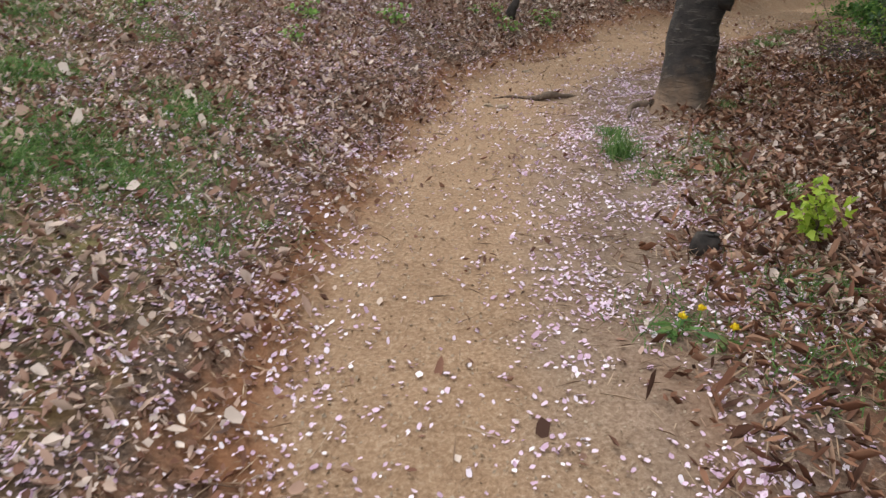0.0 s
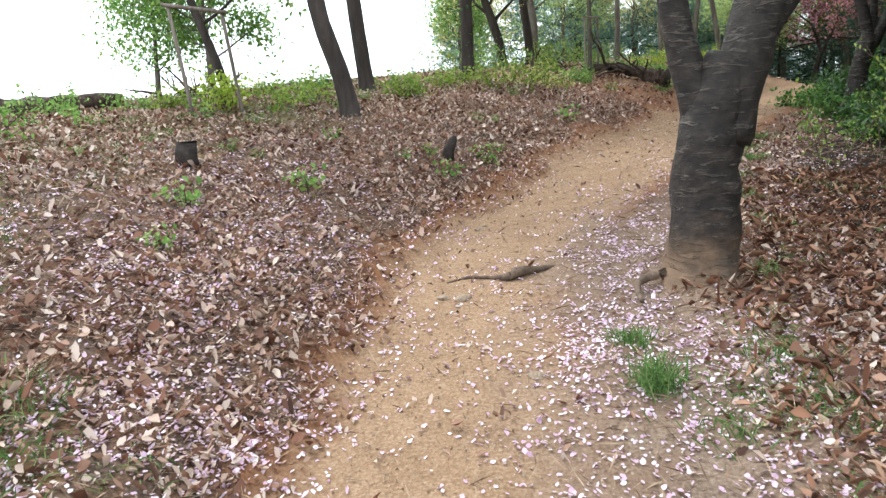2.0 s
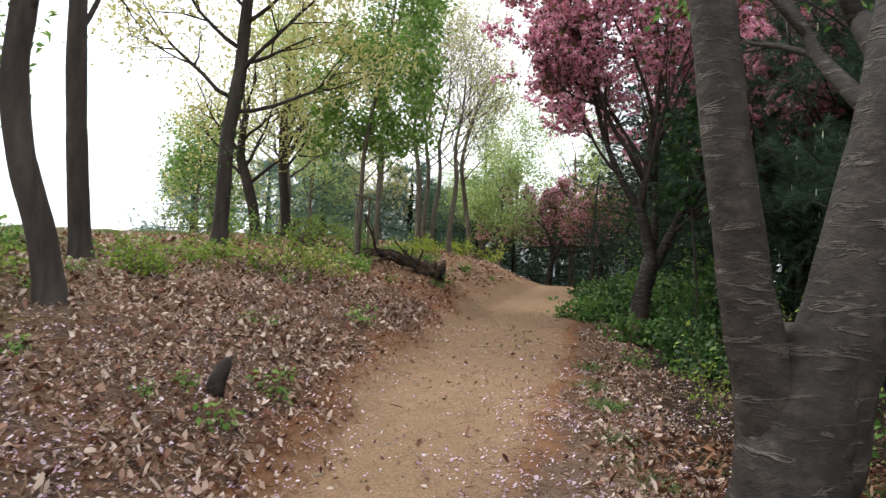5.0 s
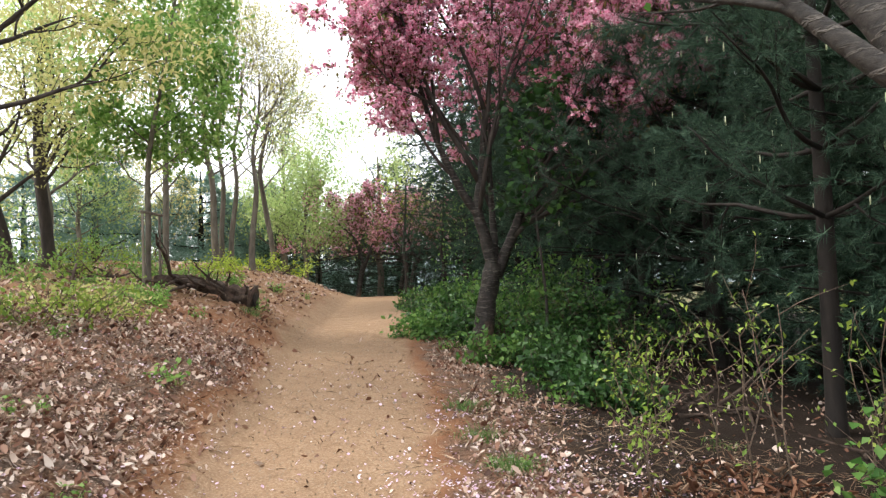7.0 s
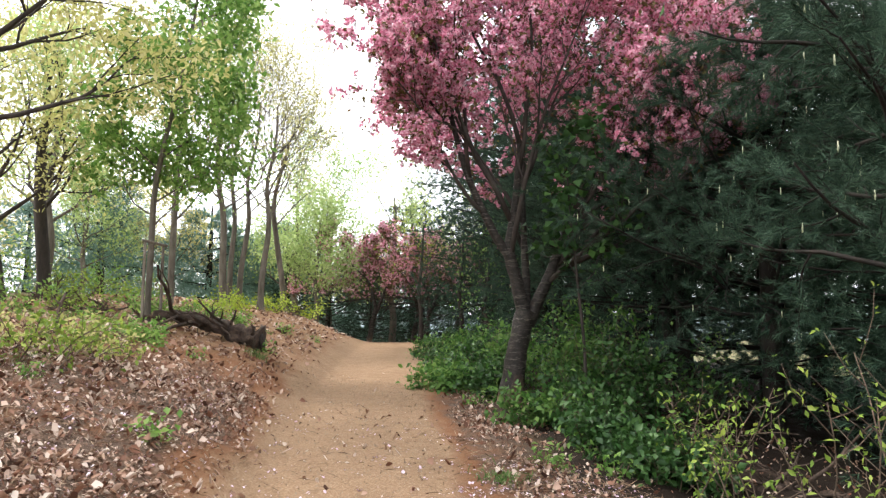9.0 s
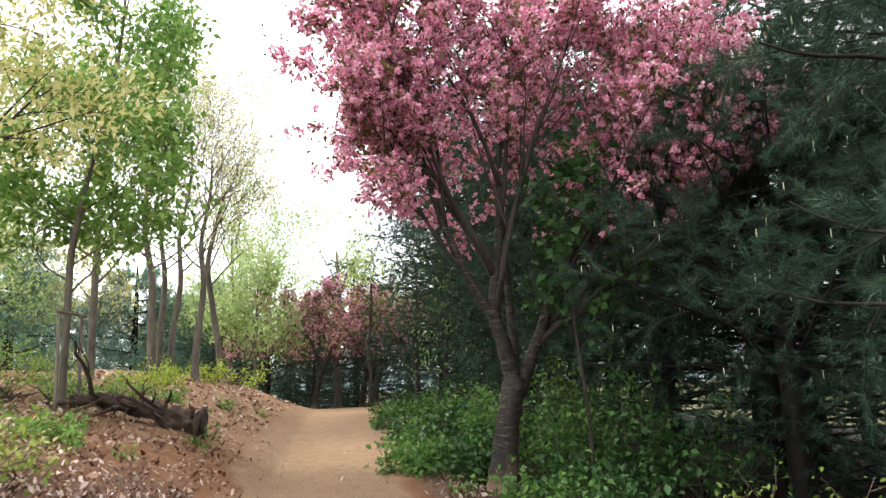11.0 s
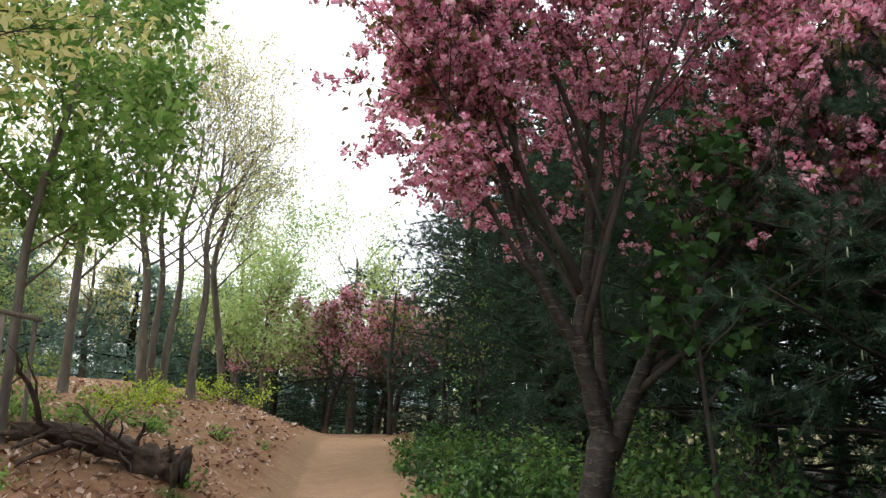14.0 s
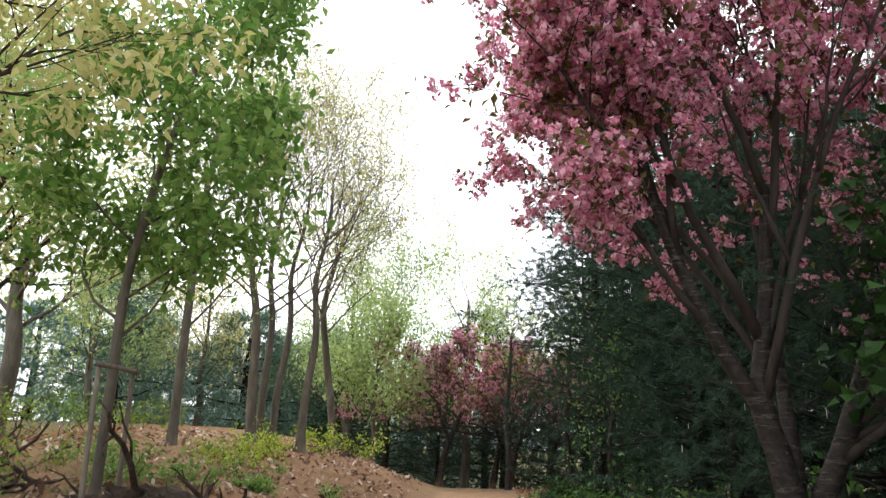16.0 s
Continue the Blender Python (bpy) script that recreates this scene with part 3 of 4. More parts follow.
SMALL_LEADERS = [([(0, 0, -0.1), (-0.1, 0.1, 0.4), (-0.25, 0.2, 0.9)], [0.06, 0.05, 0.03]), ([(0, 0, -0.1), (0.15, -0.12, 0.4), (0.3, -0.3, 0.9)], [0.06, 0.05, 0.03])]
SMALL_STEMS = [(0, 0.4, (-0.9, 0.6, -0.1), 2.6, 0.026), (0, 1.0, (-0.6, 0.4, 0.5), 1.7, 0.026), (0, 0.8, (0.3, 0.8, 0.3), 1.7, 0.026), (1, 0.5, (0.95, -0.6, -0.1), 2.6, 0.026), (1, 1.0, (0.6, -0.5, 0.5), 1.7, 0.026), (1, 0.7, (-0.3, -0.9, 0.3), 1.7, 0.026)]
for x, y, s in ((15.2, 24.7, 21), (17.5, 23.3, 41), (16.3, 23.4, 61), (16.9, 24.6, 81)):
    tree("blossom_cherry", x, y, pink_cherry(s, 1500, SMALL_LEADERS, SMALL_STEMS, 0.08, 1.3, False, 0.0), "small cherry tree in pink blossom at the dark wood's edge", "tree", "small blossoming cherries")


# --- trees of the bank and the crest ---
def broadleaf(seed, pts, radii, mat, leaf_mat, limbs, leaf=0.07, per=6, spread=0.16, levels=2, kids=5, start=0.45, lift=0.06, angle=50, reach=1.6, crown_label="", wander=0.16, keep=1, ivy=False, slim=0.55, droop=0.3):
    def build(root):
        w = Wood(seed)
        line = bole(w, pts, radii, 10, 0.12, 1.35)
        trunk = part("trunk", w.mesh("trunk", mat), root)
        dice, tips = random.Random(seed + 1), []
        top = len(line) - 1
        for i in range(limbs):
            b = Wood(seed * 50 + i)
            u = start + (1 - start) * i / max(1, limbs - 1)
            k = min(top, int(u * top))
            a = 2.4 * i + dice.uniform(-0.4, 0.4)
            s = radians(angle * (1.25 - 0.7 * u))
            d = Vector((math.cos(a) * math.sin(s), math.sin(a) * math.sin(s), math.cos(s)))
            thick = max(0.010, (radii[min(len(radii) - 1, int(u * (len(radii) - 1)))] + radii[-1]) * 0.25)
            b.limb(line[k], d, reach * (1.25 - 0.45 * u) * dice.uniform(0.8, 1.2), thick, levels, wander, lift, kids, 42, 0.58, 0.25, 0.2, 6)
            part("limb", b.mesh("limb", mat), root)
            tips += b.tips
        if leaf_mat:
            part("crown", leaf_mesh("crown", [tuple(p) for p, _ in tips][::keep], leaf_mat, leaf, per, spread, droop, slim, seed + 2), root, crown_label)
        if ivy:
            g = random.Random(seed)
            c = []
            for p in line:
                if p.z < ivy:
                    c += [tuple(p + Vector((g.gauss(0, 0.10), g.gauss(0, 0.10), g.uniform(-0.12, 0.12)))) for _ in range(14)]
            part("ivy", leaf_mesh("ivy", c, DEEP, 0.06, 2, 0.05, 0.5, 0.8, seed + 4), trunk, "dark green climbing ivy")
    return build


tree("bank_tree", 0.12, 10.75, broadleaf(31, [(0.05, 0, -0.15), (-0.06, 0, 0.5), (-0.22, 0, 1.1), (-0.30, 0, 1.7), (-0.26, 0, 2.4), (-0.35, 0, 3.6), (-0.3, 0, 5)], [0.115, 0.105, 0.10, 0.098, 0.09, 0.075, 0.05], DARK_BARK, YELLOW, 7, 0.07, 3, 0.2, start=0.6, reach=1.8), "slender dark tree bowed on the leafy bank", "tree")
tree("bank_tree", 0.42, 12.8, broadleaf(33, [(0.02, 0, -0.15), (-0.05, 0, 0.6), (-0.10, 0, 1.4), (-0.15, 0, 2.3), (-0.15, 0, 3.6), (-0.1, 0, 5)], [0.115, 0.105, 0.10, 0.095, 0.08, 0.05], DARK_BARK, YELLOW, 7, 0.07, 3, 0.2, start=0.6, reach=1.8), "straight dark tree on the top of the bank", "tree")
tree("ivy_tree", 2.35, 15.6, broadleaf(35, [(0, 0, -0.15), (0.03, 0, 0.9), (0.06, 0, 1.7), (0.18, 0, 2.6), (0.24, 0, 3.6), (0.30, 0, 4.6), (0.3, 0, 5.8)], [0.12, 0.11, 0.105, 0.10, 0.085, 0.065, 0.04], DARK_BARK, YELLOW, 14, 0.095, 6, 0.17, start=0.42, reach=1.75, kids=6, angle=74, ivy=2.3, lift=0.03, slim=0.45), "tree with an ivy-grown trunk and yellow-green young leaves", "tree")
tree("crest_tree", 3.6, 18.6, broadleaf(37, [(0.1, 0, -0.15), (0.0, 0, 0.6), (-0.16, 0, 1.2), (-0.3, 0, 1.7), (-0.2, 0, 2.6)], [0.11, 0.10, 0.095, 0.08, 0.05], DARK_BARK, YELLOW, 8, 0.08, 5, 0.2, reach=1.7), "leaning dark tree on the crest with thin yellow leaves", "tree")
tree("crest_tree", 4.5, 19.6, broadleaf(39, [(0.08, 0, -0.15), (0.0, 0, 0.8), (-0.08, 0, 1.6), (-0.1, 0, 2.6), (0, 0, 3.4)], [0.11, 0.10, 0.09, 0.075, 0.045], DARK_BARK, FRESH, 9, 0.08, 6, 0.2, reach=1.5), "dark tree on the crest with light green leaves", "tree")
# the staked young tree with the bright green crown
tree("young_tree", 5.2, 17.2, broadleaf(41, [(0, 0, -0.1), (0.02, 0, 1.0), (0.04, 0, 1.9), (0.14, -0.06, 2.7), (0.30, -0.14, 3.6), (0.44, -0.2, 4.6), (0.5, -0.2, 5.6)], [0.046, 0.044, 0.040, 0.034, 0.028, 0.022, 0.014], GREY_BARK, SPRING, 18, 0.11, 7, 0.12, start=0.24, reach=1.35, angle=58, keep=1), "young tree with a bright green crown tied to wooden stakes", "tree")
tree("young_tree", 7.3, 21.2, broadleaf(43, [(0, 0, -0.1), (0.02, 0, 1.2), (0.05, 0, 2.4), (0.10, 0, 3.6), (0.3, 0, 5.2), (0.7, 0, 7.0)], [0.07, 0.065, 0.058, 0.05, 0.038, 0.02], GREY_BARK, FRESH, 10, 0.08, 2, 0.2, start=0.3, reach=1.7), "slender grey tree with light green leaves on the crest", "tree")
# bare trees on the crest
BARE = [(9.0, 22.2, -0.07, 45, 0.095), (9.22, 22.35, 0.02, 46, 0.075), (9.42, 22.3, 0.10, 47, 0.075), (9.75, 21.9, 0.08, 48, 0.085)]
for x, y, lean, s, r in BARE:
    tree("bare_tree", x, y, broadleaf(s * 3, [(0, 0, -0.15), (lean * 0.6, 0.03, 0.9), (lean * 1.6 + 0.04, 0, 2.0), (lean * 2.4 - 0.05, 0.08, 3.0), (lean * 3.6, 0.0, 4.0), (lean * 4.4, 0.05, 4.9)], [r, r * 0.86, r * 0.74, r * 0.56, r * 0.38, r * 0.2], GREY_BARK, YELLOW, 11, 0.06, 1, 0.10, levels=3, start=0.44, reach=2.5, angle=62, kids=5, lift=0.09, keep=1, wander=0.13), "slim upright tree, almost bare, with yellow-green buds", "tree", "almost bare trees on the crest")
tree("bare_tree", 11.3, 23.3, broadleaf(163, [(0.05, 0, -0.15), (-0.12, 0, 0.9), (-0.30, 0, 1.9), (-0.42, 0, 2.8), (-0.2, 0, 3.8), (0.1, 0, 4.8)], [0.08, 0.075, 0.07, 0.06, 0.045, 0.02], GREY_BARK, YELLOW, 7, 0.05, 1, 0.12, levels=3, start=0.5, reach=1.7, angle=40, kids=4), "thin crooked tree, almost bare, on the crest", "tree")
# thin trees at the edge of the wood, beyond the crest
for x, y, s, mat, k in ((14.4, 20.0, 64, FRESH, 0.8), (15.2, 22.4, 65, LIME, 0.85), (13.6, 18.4, 66, SPRING, 0.62)):
    tree("thin_tree", x, y, broadleaf(s * 7, [(0, 0, -0.2), (0.03, 0, 0.9 * k), (-0.03, 0.03, 1.8 * k), (0.05, 0.0, 2.8 * k), (0.1, 0, 4.0 * k)], [0.065, 0.06, 0.05, 0.04, 0.02], DARK_BARK, mat, 9, 0.08, 1, 0.12, start=0.42, reach=1.5 * k, angle=50, kids=4), "thin upright tree with light young leaves at the wood's edge", "tree", "thin trees at the wood's edge")
tree("crest_tree", -2.35, 16.2, broadleaf(193, [(0, 0, -0.15), (0.05, 0, 0.7), (0.0, 0.05, 1.5), (0.1, 0.05, 2.6), (0.1, 0, 3.6)], [0.07, 0.065, 0.055, 0.04, 0.02], GREY_BARK, SPRING, 14, 0.10, 8, 0.16, start=0.25, reach=1.25, angle=66), "full green young tree on the bank's brow", "tree")
# light green trees behind the crest
for x, y, s, mat, hgt in ((14.2, 27.5, 51, FRESH, 5.2), (17.0, 29.5, 52, SPRING, 5.6), (17.5, 26.4, 54, FRESH, 5.4), (13.4, 25.0, 55, FRESH, 3.2), (4.6, 28.0, 56, YELLOW, 3.4), (8.0, 28.5, 57, FRESH, 3.4), (3.6, 24.6, 58, SPRING, 2.4), (11.0, 29.5, 59, YELLOW, 3.6), (5.3, 22.5, 62, YELLOW, 5.2), (-3.6, 17.4, 63, SPRING, 2.4)):
    k = hgt / 5
    tree("light_green_tree", x, y, broadleaf(s * 5, [(0, 0, -0.2), (0.1 * k, 0, k), (0.05, 0.1, 2 * k), (0.2 * k, 0.1, 3.4 * k), (0.1, 0, 5 * k)], [0.12 * k, 0.11 * k, 0.09 * k, 0.06 * k, 0.03 * k], GREY_BARK, mat, 12, 0.10, 6 if x > 13 else 4, 0.22, start=0.35, reach=2.1 * k, kids=5, angle=62), "light green young tree behind the crest", "tree", "light green trees behind the crest")


# --- pines ---
def pine(seed, high, reach, needle_mat, first=0.8, per=20, rows=13, tuft=0.11, candles=True, thick=0.14):
    def build(root):
        w = Wood(seed)
        bole(w, [(0, 0, -0.2), (0.03, 0.02, high * 0.3), (0.0, 0.05, high * 0.65), (0.02, 0, high)], [thick, thick * 0.82, thick * 0.5, 0.015], 10, 0.1, 1.2)
        part("trunk", w.mesh("trunk", PINE_BARK), root)
        b = Wood(seed + 1)
        r = b.rng
        for i in range(rows):
            z = first + (high - first) * (i / rows) ** 0.9
            for k in range(5):
                a = 2 * math.pi * (k + r.random() * 0.7) / 5 + i
                long = reach * (1 - 0.75 * (i / rows) ** 1.4) * r.uniform(0.75, 1.15)
                b.limb((0, 0, z), (math.cos(a), math.sin(a), 0.12), long, 0.028, 2, 0.10, 0.03, 5, 46, 0.45, 0.25, 0.25, 5)
        boughs = part("branching", b.mesh("branching", PINE_BARK), root)
        tips = [(tuple(p), tuple(d)) for p, d in b.tips]
        part("needles", needle_mesh("needles", tips, needle_mat, tuft, per, 0.0019, seed), boughs, "long dark green needles")
        if candles:
            c = Wood(seed + 2)
            for p, d in b.tips[::31]:
                q = Vector(p)
                c.tube([q, q + Vector((0, 0, 0.03)), q + Vector((0, 0, 0.07))], [0.005, 0.006, 0.003], 5)
            tagged(part("candles", c.mesh("candles", CANDLE), boughs, "pale upright new shoots"), kind="stuff")
    return build


def wood_pine(seed, high, reach, first, mat=NEEDLE, rows=12, per=12, long=0.25, wide=0.012):
    def build(root):
        w = Wood(seed)
        bole(w, [(0, 0, -0.2), (0.05, 0.02, high * 0.3), (0.0, 0.05, high * 0.65), (0.02, 0, high)], [0.15, 0.12, 0.07, 0.02], 8, 0.1, 1.2)
        part("trunk", w.mesh("trunk", PINE_BARK), root)
        b = Wood(seed + 1)
        b.twigs = False
        r = b.rng
        for i in range(rows):
            z = first + (high - first) * (i / rows) ** 0.9
            for k in range(5):
                a = 2 * math.pi * (k + r.random() * 0.7) / 5 + i
                b.limb((0, 0, z), (math.cos(a), math.sin(a), 0.1), reach * (1 - 0.75 * (i / rows) ** 1.6) * r.uniform(0.75, 1.15), 0.026, 1, 0.10, 0.02, 10, 46, 0.5, 0.15, 0.25, 4)
        part("branching", b.mesh("branching", PINE_BARK), root)
        part("needles", needle_mesh("needles", [(tuple(p), tuple(d)) for p, d in b.tips], mat, long, per, wide, seed, 1.1), root, "dark green needles")
    return build


P1 = tree("pine_tree", 10.0, 10.5, pine(71, 5.0, 2.7, NEEDLE, 1.5, 40, 13, 0.115), "dark long-needled pine with low sweeping boughs", "tree", "dark pines beside the path")
P2 = tree("pine_tree", 7.2, 8.2, pine(74, 7.0, 1.9, NEEDLE, 1.9, 34, 11, 0.12, True, 0.085), "tall dark pine with bare lower trunk", "tree", "dark pines beside the path")


def moved(src, x, y, turn, k):
    p = copy_thing(src, Matrix.Translation((x, y, at(x, y) - 0.05)) @ Matrix.Rotation(turn, 4, "Z"))
    p.scale = (k, k, k)
    return p


moved(P1, 12.0, 12.9, 1.0, 0.95)
# the dark wood behind them
W1 = tree("wood_pine", 13.6, 11.2, wood_pine(77, 8.0, 2.5, 1.3, NEEDLE, 18, 32, 0.13, 0.0042), "dark pine crowded in the shady wood", "tree", "pines of the shady wood")
W2 = tree("wood_pine", 16.0, 11.0, wood_pine(79, 6.0, 2.8, 0.1, NEEDLE, 15, 32, 0.13, 0.0042), "dark pine with boughs down to the ground", "tree", "pines of the shady wood")
g = random.Random(9)
# copies with y below 6 stand unseen, added to block light from the side
for x, y in ((11.4, 9.2), (15.0, 17.6), (9.2, 6.8), (8.7, 7.9), (8.4, 5.2), (7.4, 3.4), (9.6, 2.6), (11.8, 1.6), (7.8, 0.8), (10.2, -0.6), (13.4, 3.6), (8.4, -2.4), (14.8, 5.6), (12.4, 7.2), (10.4, 4.6), (9.8, 8.0), (17.2, 17.0), (20.6, 22.4)):
    moved(W1, x, y, g.uniform(0, 6.28), g.uniform(0.9, 1.15))
for x, y, k in ((15.2, 19.9, 0.92), (14.6, 14.6, 0.8), (13.2, 16.0, 0.75), (14.3, 17.3, 1.0)):
    moved(W1, x, y, g.uniform(0, 6.28), k)
# here too, copies south of y = 6 are out of view, added for shade
for x, y in ((11.2, 8.0), (12.6, -1.4), (14.8, 1.6), (16.6, 4.4), (10.6, -4.0), (10.2, 6.2), (11.6, 11.2), (13.0, 13.2), (14.7, 15.9), (13.4, 9.4), (12.4, 4.4), (15.6, 15.6), (17.2, 18.0), (15.2, 7.0), (19.6, 20.2), (18.4, 13.6), (21.6, 25.4), (22.0, 20.0), (20.8, 29.0)):
    moved(W2, x, y, g.uniform(0, 6.28), g.uniform(0.95, 1.25))
for x, y, k in ((17.4, 27.4, 0.5), (15.9, 27.8, 0.45), (18.8, 26.2, 0.55), (18.9, 24.4, 0.6), (18.2, 21.8, 0.75), (14.6, 28.4, 0.4), (20.4, 27.6, 0.7), (16.9, 20.6, 0.6)):
    moved(W2, x, y, g.uniform(0, 6.28), k)
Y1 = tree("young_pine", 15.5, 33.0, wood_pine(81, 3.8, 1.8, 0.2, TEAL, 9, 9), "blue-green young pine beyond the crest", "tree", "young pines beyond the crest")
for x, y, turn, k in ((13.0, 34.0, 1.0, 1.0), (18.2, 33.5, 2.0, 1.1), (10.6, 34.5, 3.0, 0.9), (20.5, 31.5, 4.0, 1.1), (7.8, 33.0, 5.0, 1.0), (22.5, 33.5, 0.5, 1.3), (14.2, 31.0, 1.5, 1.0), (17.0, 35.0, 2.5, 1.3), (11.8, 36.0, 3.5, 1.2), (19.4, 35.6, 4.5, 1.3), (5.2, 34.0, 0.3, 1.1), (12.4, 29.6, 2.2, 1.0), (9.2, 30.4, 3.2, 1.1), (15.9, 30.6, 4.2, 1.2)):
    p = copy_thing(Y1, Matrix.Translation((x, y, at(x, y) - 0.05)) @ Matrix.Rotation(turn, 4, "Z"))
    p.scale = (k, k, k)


# --- shrubs and herbs ---
def shrub(name, x, y, seed, high, wide, mat, label, category="shrub", group="", count=9, leaf=0.07, per=5, spread=0.06, slim=0.6, levels=1, kids=5):
    root = empty(name, Matrix.Translation((x, y, at(x, y) - 0.02)), label, category, group)
    r, tips = random.Random(seed), []
    for i in range(count):
        w = Wood(seed * 30 + i)
        a = 2.4 * i + r.random()
        o = Vector((r.gauss(0, wide * 0.25), r.gauss(0, wide * 0.25), 0))
        w.limb(o + Vector((0, 0, -0.03)), (math.cos(a) * wide * 0.5, math.sin(a) * wide * 0.5, high), math.hypot(high, wide * 0.5) * r.uniform(0.6, 1.1), 0.007, levels, 0.14, 0.03, kids, 48, 0.5, 0.3, 0.4, 5)
        part("stem", w.mesh("stem", DEADWOOD), root)
        tips += w.tips
    part("foliage", leaf_mesh("foliage", [tuple(p) for p, _ in tips], mat, leaf, per, spread, 0.1, slim, seed), root)
    return root


SHRUBS = [  # x, y, height, width, material
    (8.25, 14.4, 0.14, 0.6, MID), (9.0, 15.0, 0.2, 0.8, MID), (9.7, 15.6, 0.25, 0.9, MID), (10.5, 16.5, 0.3, 0.9, DEEP), (11.4, 17.5, 0.32, 1.0, MID), (12.6, 18.5, 0.35, 1.0, MID), (13.8, 19.7, 0.4, 1.0, DEEP), (9.0, 14.2, 0.32, 0.9, DEEP),
    (7.9, 12.1, 0.35, 0.7, DEEP), (7.6, 11.3, 0.35, 0.7, DEEP), (8.5, 12.0, 0.9, 0.9, DEEP), (9.2, 13.0, 0.8, 1.0, MID), (9.9, 14.4, 0.8, 1.0, MID), (11.0, 15.6, 0.8, 1.0, MID), (12.2, 16.8, 0.9, 1.1, DEEP),
    (6.5, 9.9, 0.35, 0.6, DEEP), (4.9, 6.6, 0.6, 0.6, MID), (4.5, 5.4, 0.6, 0.6, MID),
    (6.9, 10.9, 0.3, 0.6, DEEP), (7.3, 11.9, 0.35, 0.6, MID), (8.9, 11.2, 0.9, 1.0, DEEP), (6.4, 10.2, 0.22, 0.5, DEEP),
    (5.3, 6.0, 0.4, 0.7, DEEP), (8.6, 13.8, 0.35, 0.7, DEEP), (10.0, 15.0, 0.5, 0.9, DEEP), (11.2, 15.9, 0.7, 1.0, DEEP), (9.4, 12.3, 1.2, 1.1, MID), (10.3, 13.6, 1.2, 1.1, MID)]
for i, (x, y, h, wd, mat) in enumerate(SHRUBS):
    shrub("undergrowth_shrub", x, y, 200 + i, h, wd, mat, "leafy green shrub in the undergrowth at the wood's edge", "shrub", "undergrowth along the wood's edge", 10, 0.085, 4, 0.08, 0.65, 1, 6)
for i, (x, y, h, wd) in enumerate(((4.85, 8.45, 0.75, 0.8), (5.4, 8.1, 1.25, 0.8), (6.7, 9.75, 0.9, 0.7), (5.5, 7.3, 1.3, 0.8), (6.0, 9.0, 0.9, 0.8))):
    shrub("sapling_shrub", x, y, 240 + i, h, wd, OLIVE, "thin twiggy shrub with bright yellow-green leaf clusters", "shrub", "twiggy yellow-green shrubs", 5, 0.05, 2, 0.03, 0.5, 1, 5)
BANK = [(2.75, 13.4, 0.55, 1.0, OLIVE), (3.3, 13.9, 0.5, 0.9, YELLOW), (2.0, 13.6, 0.4, 0.8, OLIVE), (1.2, 13.4, 0.35, 0.8, OLIVE), (0.9, 12.2, 0.3, 0.6, OLIVE), (-0.35, 11.2, 0.4, 0.6, OLIVE), (-0.9, 12.2, 0.4, 0.8, OLIVE), (-0.2, 12.8, 0.4, 0.8, SPRING), (-1.4, 11.0, 0.45, 0.5, LIME), (-2.2, 11.6, 0.35, 0.7, OLIVE), (-3.2, 11.2, 0.35, 0.8, SPRING),
        (4.2, 15.0, 0.18, 0.45, SPRING), (6.3, 18.3, 0.22, 0.5, SPRING), (7.6, 19.8, 0.35, 0.8, LIME), (8.6, 21.0, 0.30, 0.7, LIME), (10.2, 22.3, 0.35, 0.8, LIME), (11.6, 23.0, 0.35, 0.8, LIME), (7.2, 18.5, 0.15, 0.4, SPRING), (3.2, 17.0, 0.5, 0.9, SPRING), (2.4, 18.2, 0.6, 1.0, OLIVE), (3.6, 20.4, 0.7, 1.2, SPRING), (5.0, 21.4, 0.7, 1.2, OLIVE), (6.4, 22.6, 0.7, 1.2, SPRING), (8.0, 24.0, 0.6, 1.2, OLIVE), (5.6, 18.6, 0.25, 0.9, SPRING), (4.4, 17.8, 0.35, 0.9, OLIVE), (-3.0, 8.6, 0.55, 0.9, SPRING)]
for i, (x, y, h, wd, mat) in enumerate(BANK):
    shrub("bank_shrub", x, y, 260 + i, h * (0.5 if 11 < y < 14.5 else 0.9), wd, mat, "low light green shrub on the bank", "shrub", "low shrubs along the bank", 9, 0.06, 3, 0.05, 0.6, 1, 5)


tree("broadleaf_sapling", 8.25, 12.0, broadleaf(97, [(0, 0, -0.1), (0.05, 0.02, 0.8), (-0.02, 0.05, 1.6), (-0.08, 0.1, 2.4), (-0.1, 0.15, 3.2)], [0.022, 0.02, 0.017, 0.013, 0.008], DARK_BARK, DEEP, 9, 0.12, 4, 0.09, start=0.5, reach=0.8, kids=4, levels=1, slim=0.85, crown_label="broad rounded green leaves"), "thin sapling with broad green leaves beside the blossoming cherry", "tree")


# --- stakes, log, stump, roots ---
def post(w, a, b, r0=0.04, r1=0.037):
    a, b = Vector(a), Vector(b)
    w.tube([a.lerp(b, i / 5) for i in range(6)], [r0 + (r1 - r0) * i / 5 for i in range(6)], 9, 0.05)


